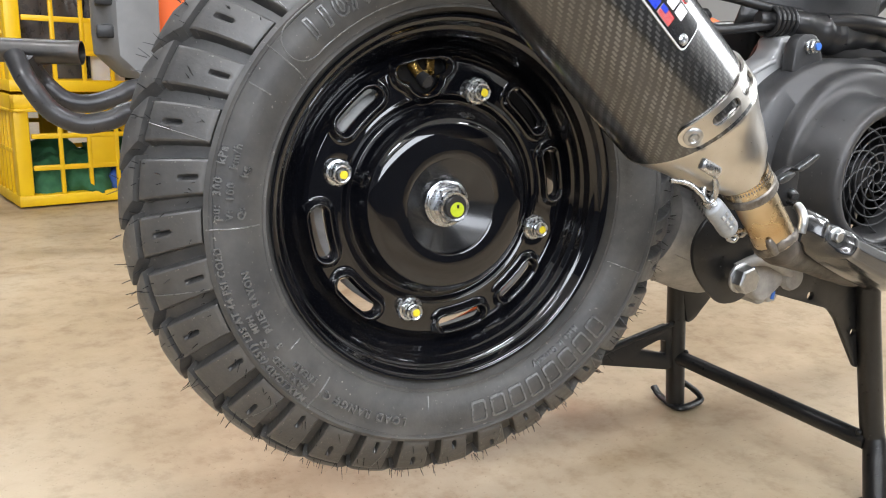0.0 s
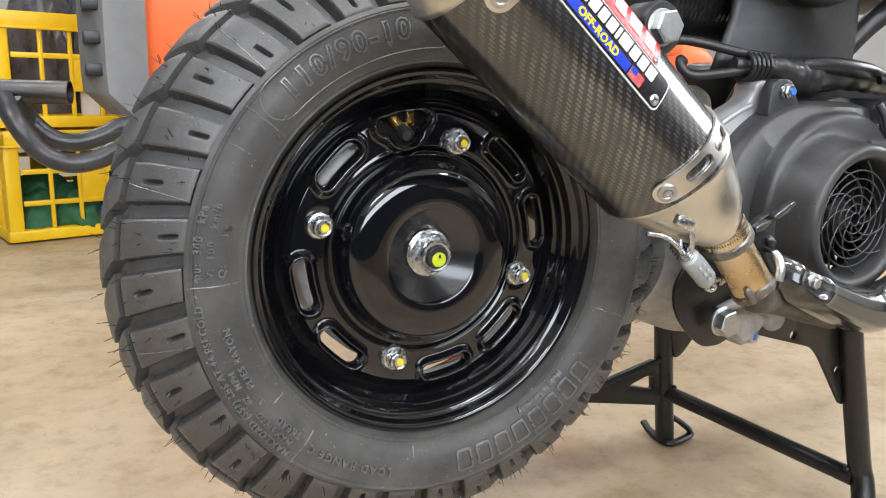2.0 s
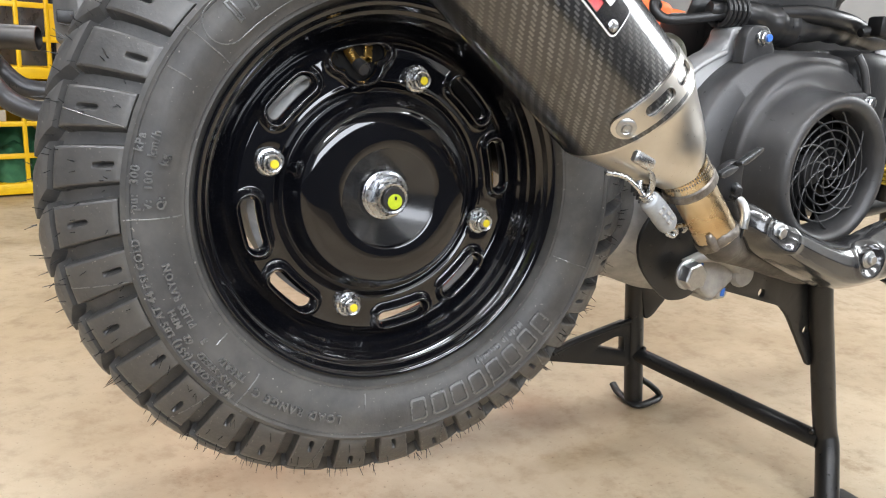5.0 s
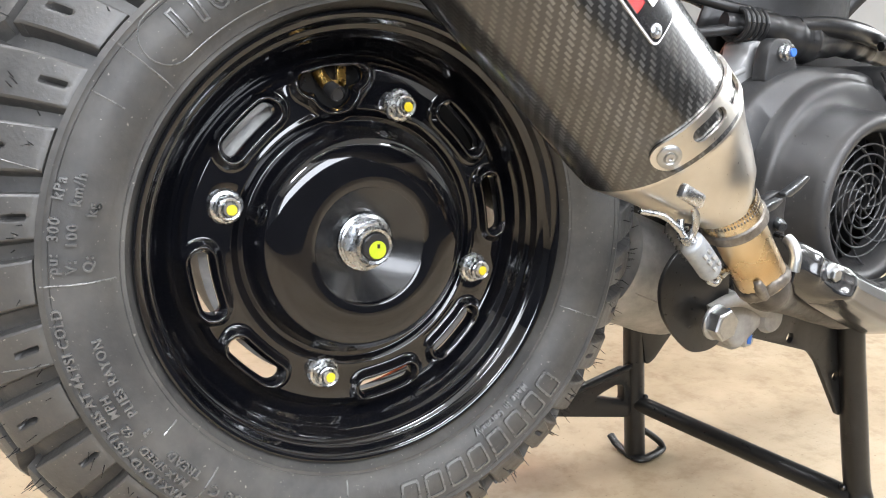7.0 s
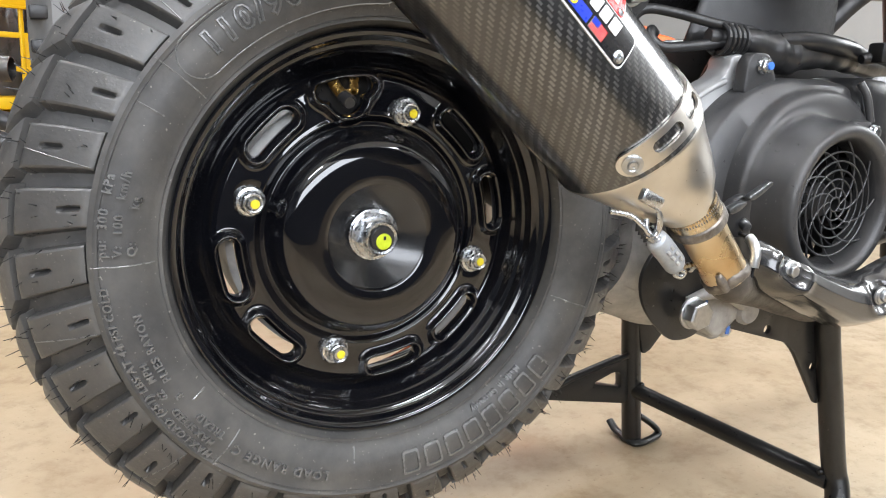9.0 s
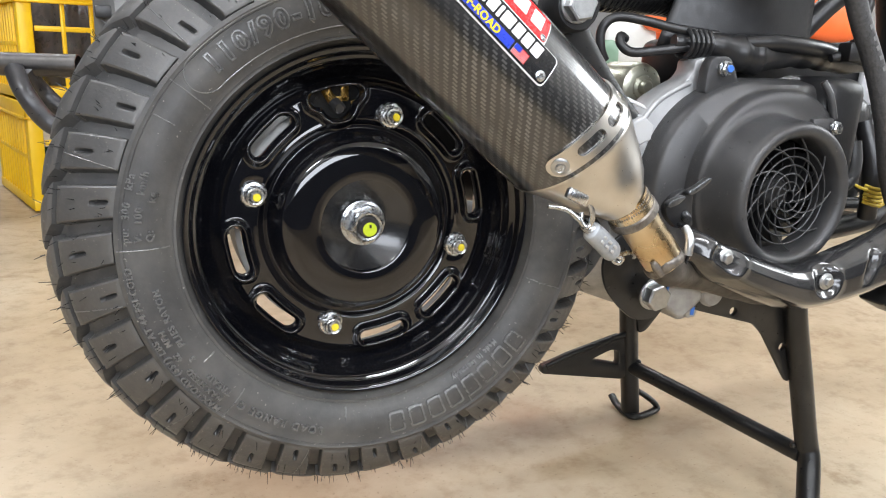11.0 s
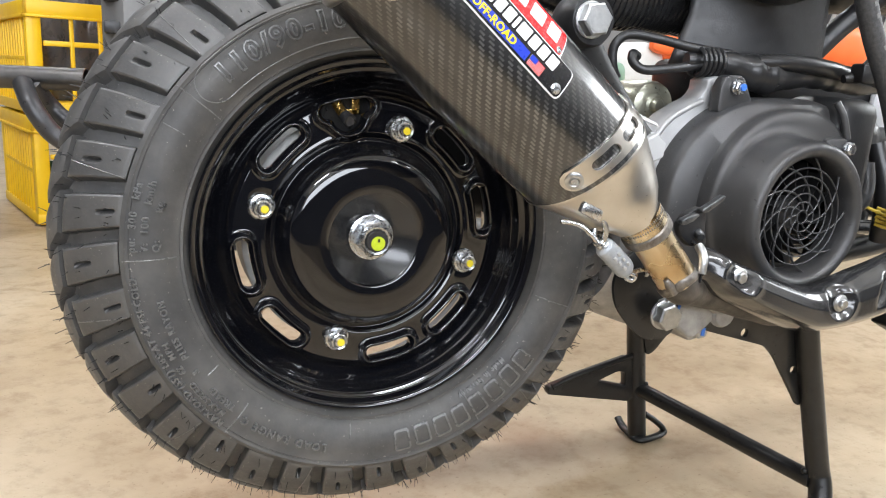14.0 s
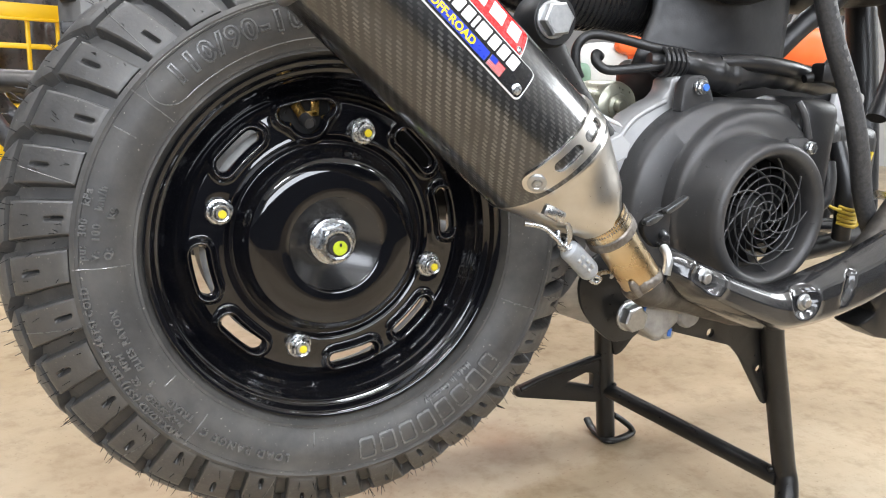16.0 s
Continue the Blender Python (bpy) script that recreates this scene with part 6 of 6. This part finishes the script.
# ---- what stands behind ----
def make_crate(name_at, turn, label, group):
    """A tall vented plastic crate: corner posts, rims and a lattice of bars on each side, ribs on the short sides."""
    crate = thing("plastic_crate", label, "crate", name_at, group=group)
    crate.rotation_euler = (0, 0, radians(turn))
    W, D, T = 0.440, 0.50, 0.299
    for x in (0.019, W - 0.019):
        for y in (0.019, D - 0.019):
            part("corner_post", box(0.038, 0.038, T - 0.01, (x, y, T / 2), 0.007), CRATE, crate)
    part("base", merge(box(W - 0.01, D - 0.01, 0.010, (W / 2, D / 2, 0.010), 0.003), box(W + 0.004, D + 0.004, 0.030, (W / 2, D / 2, 0.0200), 0.004)), CRATE, crate)

    def rim(z, h, out):
        t = 0.012
        return [box(W + 2 * out, t, h, (W / 2, t / 2 - out, z), 0.003), box(W + 2 * out, t, h, (W / 2, D - t / 2 + out, z), 0.003), box(t, D + 2 * out, h, (t / 2 - out, D / 2, z), 0.003), box(t, D + 2 * out, h, (W - t / 2 + out, D / 2, z), 0.003)]

    part("rim", merge(*rim(T - 0.020, 0.038, 0.005), *rim(T - 0.041, 0.008, 0.010)), CRATE, crate)
    for y in (0.006, D - 0.006):
        for i in range(1, 5):
            part("upright_bar", box(0.011, 0.011, T - 0.05, (0.038 + (W - 0.076) * i / 5, y, T / 2), 0.003), CRATE, crate)
        for z in (0.106, 0.190):
            part("cross_bar", box(W - 0.08, 0.010, 0.014, (W / 2, y + 0.0005, z), 0.003), CRATE, crate)
        part("solid_panel", box((W - 0.076) / 5, 0.006, 0.078, (0.038 + (W - 0.076) * 2.5 / 5, y, 0.148), 0.002), CRATE, crate)
    for x in (0.008, W - 0.008):
        part("end_wall", box(0.004, D - 0.10, T - 0.06, (x, D / 2, T / 2)), CRATE, crate)
        for i in range(10):
            part("end_rib", box(0.018, 0.007, T - 0.05, (x, 0.075 + (D - 0.15) * i / 9, T / 2), 0.002), CRATE, crate)
        part("cross_bar", box(0.016, D - 0.10, 0.012, (x, D / 2, 0.15), 0.003), CRATE, crate)
    return crate


def crumple(name, label, category, mat, at, size, seed, group=""):
    """A soft crumpled bundle."""
    bm = bmesh.new()
    bmesh.ops.create_icosphere(bm, subdivisions=4, radius=1.0)
    for v in bm.verts:
        p = v.co.copy()
        n = noise.noise(p * 1.6 + Vector((seed, 0, 0))) * 0.32 + noise.noise(p * 4.0 + Vector((0, seed, 0))) * 0.16 + abs(noise.noise(p * 7.0 + Vector((0, 0, seed)))) * 0.10
        v.co = p * (1 + n)
        if v.co.z < -0.62:
            v.co.z = -0.62
    low = min(v.co.z for v in bm.verts)
    bm.transform(Matrix.Translation((0, 0, -low)))
    bm.transform(Matrix.Diagonal((*size, 1)))
    ob = tagged(part(name, bm, mat, smooth=70), label, category, group)
    ob.location = Vector(at) * K
    return ob


CR = (-0.426, 1.712)
make_crate((CR[0], CR[1], 0.0), 16, "yellow vented plastic crate on the floor, holding green and blue cloths", "stacked crates")
make_crate((CR[0], CR[1], 0.300), 16, "yellow vented plastic crate stacked on another, holding dark bags", "stacked crates")
for i, (dx, dy, dz, s, mat, nm) in enumerate(((0.09, 0.09, 0.016, 0.07, GREENCLOTH, "green"), (0.19, 0.08, 0.016, 0.075, GREENCLOTH, "green"), (0.30, 0.09, 0.016, 0.075, BLUECLOTH, "blue"), (0.39, 0.10, 0.016, 0.06, GREENCLOTH, "green"),
                                              (0.13, 0.21, 0.016, 0.10, GREENCLOTH, "green"), (0.31, 0.22, 0.016, 0.10, GREENCLOTH, "green"))):
    crumple("cloth", "crumpled %s cloth in a yellow crate" % nm, "cloth", mat, (CR[0] + dx * 0.96 - dy * 0.28, CR[1] + dy * 0.96 + dx * 0.28, dz), (s, s, s * 0.95), 3.0 + i * 1.7, "cloths in the crate")
for i, (dx, dy, s, h) in enumerate(((0.17, 0.20, 0.085, 0.27), (0.32, 0.19, 0.095, 0.30))):
    crumple("wrapped_bag", "shiny dark grey plastic-wrapped bag in a yellow crate", "bag", DARKBAG, (CR[0] + dx * 0.96 - dy * 0.28, CR[1] + dy * 0.96 + dx * 0.28, 0.316), (s, s, h), 11.0 + i * 2.3, "bags in the crate")


carton = tagged(part("carton", box(0.085, 0.06, 0.13, (0, 0, 0.065), 0.006), WHITEPL), "white carton with a red corner in a yellow crate", "carton")
carton.location = Vector((CR[0] + 0.235, CR[1] + 0.135, 0.330)) * K
part("carton_label", box(0.03, 0.002, 0.03, (-0.02, -0.0305, 0.108), 0.0), RED, carton, "red printed patch")
tin = tagged(part("black_box", box(0.07, 0.05, 0.075, (0, 0, 0.0375), 0.006), SATIN), "small black box with a gold label in a crate", "box")
tin.location = Vector((CR[0] + 0.28, CR[1] + 0.185, 0.316)) * K
part("box_label", box(0.032, 0.002, 0.016, (0, -0.0255, 0.045), 0.0), BRASS, tin, "gold label")
post = tagged(part("steel_post", box(0.10, 0.06, 0.62, (0, 0, 0.31), 0.008), GREYLT), "pale grey painted steel post on the floor", "post")
post.location = Vector((-0.600, 1.52, 0.0)) * K


def make_generator():
    """The orange machine with a grey vented end and a tubular frame."""
    gen = thing("generator", "orange machine with a grey vented end and a dark tubular frame", "machine", (-0.05, 1.25, 0))
    O = Vector((-0.05, 1.25, 0))

    def loc(*p):
        c = Vector((-0.074, 1.281, 0.406))
        return c + (Vector(p) - c) * 0.981 + Vector((0.0264, 0, -0.0321)) - O

    bm = box(0.62, 0.42, 0.62, loc(0.175, 1.45, 0.75), 0.02)
    part("body_panel", bm, ORANGE, gen, "salmon orange painted panel")
    rows = []
    for i in range(15):
        z = 0.395 + 0.66 * i / 14
        low = min(1.0, (z - 0.395) / 0.06)
        x0 = -0.262 + 0.05 * (1 - low) ** 2
        x1 = -0.134 + 0.0 * low
        d = 0.30
        zz = z
        rows.append([loc(x0 + 0.01, 1.26, zz), loc(x0, 1.28, zz), loc(x0, 1.20 + d, zz), loc(x1, 1.20 + d, zz), loc(x1, 1.195, zz + (0.05 if i == 0 else 0)), loc(x1 - 0.015, 1.185, zz + (0.03 if i == 0 else 0)), loc(x0 + 0.045, 1.185, zz), loc(x0 + 0.03, 1.20, zz)])
    part("end_cover", grid_mesh(rows, True, True), GREYPL, gen, "grey plastic end cover", smooth=35)
    for z in (0.490, 0.555, 0.622, 0.690, 0.757):
        part("vent_slot", box(0.034, 0.08, 0.026, loc(-0.240, 1.232, z), 0.004), SOFT, gen, "dark vent slot")
    # frame tubes
    part("handle_tube", merge(lathe([(0.0215, -0.70), (0.0215, 0.0), (0.0195, 0.0005), (0.0190, -0.03), (0.019, -0.6)], 32, Matrix.Translation(loc(-0.288, 1.02, 0.446)) @ pose(0, 0, 0, 0, 90, -17))), POLISHED, gen, "polished dark tube with an open end")
    part("frame_tube", sweep([loc(*p) for p in ((-0.398, 1.02, 0.435), (-0.378, 0.965, 0.395), (-0.345, 0.96, 0.345), (-0.300, 0.96, 0.322), (-0.25, 0.96, 0.328), (-0.21, 0.97, 0.345), (-0.10, 1.0, 0.362), (0.05, 1.1, 0.37))], 0.0175, 22, 6), TUBEMET, gen, "bent dark frame tube")
    part("frame_tube", sweep([loc(*p) for p in ((-0.385, 1.03, 0.440), (-0.362, 1.085, 0.395), (-0.325, 1.08, 0.358), (-0.28, 1.08, 0.350), (-0.23, 1.08, 0.365), (-0.19, 1.09, 0.382), (-0.08, 1.1, 0.390), (0.05, 1.15, 0.39))], 0.0175, 22, 6), TUBEMET, gen, "bent dark frame tube")
    for x in (0.02, 0.36):
        part("leg", sweep([loc(x, 1.35, 0.45), loc(x, 1.35, 0.2), loc(x, 1.35, 0.025)], 0.017, 18, 3), TUBEMET, gen)
        part("leg", sweep([loc(x, 1.58, 0.45), loc(x, 1.58, 0.2), loc(x, 1.58, 0.025)], 0.017, 18, 3), TUBEMET, gen)


make_generator()


def make_second_scooter():
    """Another, orange, machine parked beyond: only slips of it show past the engine."""
    bike = thing("parked_motorcycle", "orange and white motorcycle parked behind the scooter", "motorcycle", (1.2, 1.1, 0))
    O = Vector((1.2, 1.1, 0))

    def loc(*p):
        c = Vector((1.356, 1.076, 0.509))
        return c + (Vector(p) - c) * 0.932 + Vector((-0.058, 0, -0.022)) - O

    def blob(name, at, size, mat, seed, label="", fixed=False):
        bm = bmesh.new()
        bmesh.ops.create_icosphere(bm, subdivisions=4, radius=1.0)
        for v in bm.verts:
            p = v.co
            k = (abs(p.x) ** 3 + abs(p.y) ** 3 + abs(p.z) ** 3) ** (-1 / 3)
            v.co = p * k * (1 + 0.05 * noise.noise(p * 1.4 + Vector((seed, 0, 0))))
        bm.transform(Matrix.Translation(Vector(at) - O if fixed else loc(*at)) @ Matrix.Diagonal((*(v * 0.932 for v in size), 1)))
        part(name, bm, mat, bike, label, smooth=60)

    blob("side_panel", (1.185, 1.0, 0.508), (0.125, 0.03, 0.08), ORANGE, 1, "orange side panel")
    blob("tank_cover", (1.68, 1.0, 0.605), (0.12, 0.05, 0.06), ORANGE, 2, "orange body panel")
    blob("side_panel", (0.940, 0.975, 0.495), (0.080, 0.02, 0.060), WHITEPL, 3, "white side panel", True)
    blob("trim_panel", (1.030, 0.950, 0.548), (0.075, 0.015, 0.026), ORANGE, 8, "orange trim panel", True)
    blob("trim_panel", (1.040, 0.950, 0.462), (0.038, 0.015, 0.028), ORANGE, 9, "orange trim panel", True)
    blob("engine", (1.3, 1.12, 0.40), (0.45, 0.08, 0.12), SATIN, 4, "dark engine")
    blob("housing", (0.865, 0.950, 0.463), (0.028, 0.02, 0.040), GREENPL, 5, "pale green housing", True)
    blob("lamp_cover", (1.60, 1.02, 0.715), (0.035, 0.02, 0.018), WHITEPL, 7, "white lamp cover")
    blob("seat", (1.2, 1.15, 0.82), (0.5, 0.12, 0.06), SOFT, 6, "black seat")
    for x in (0.75, 1.9):
        ring = [loc(x + 0.2575 * math.cos(t), 1.15, 0.287 + 0.2575 * math.sin(t)) for t in [2 * math.pi * i / 40 for i in range(41)]]
        part("wheel", sweep(ring, 0.04, 16, 1, caps=False), RUBBER, bike, "black tyre")
        part("fork", sweep([loc(x, 1.15, 0.28), loc(x + (0.16 if x < 1 else -0.16), 1.15, 0.74)], 0.025, 14, 1), SATIN, bike)
    for k in range(3):
        part("frame_tube", sweep([loc(1.55 + 0.12 * k, 1.02, 0.45), loc(1.72 + 0.10 * k, 1.02, 0.85)], 0.014, 12, 1), SATIN, bike)


make_second_scooter()
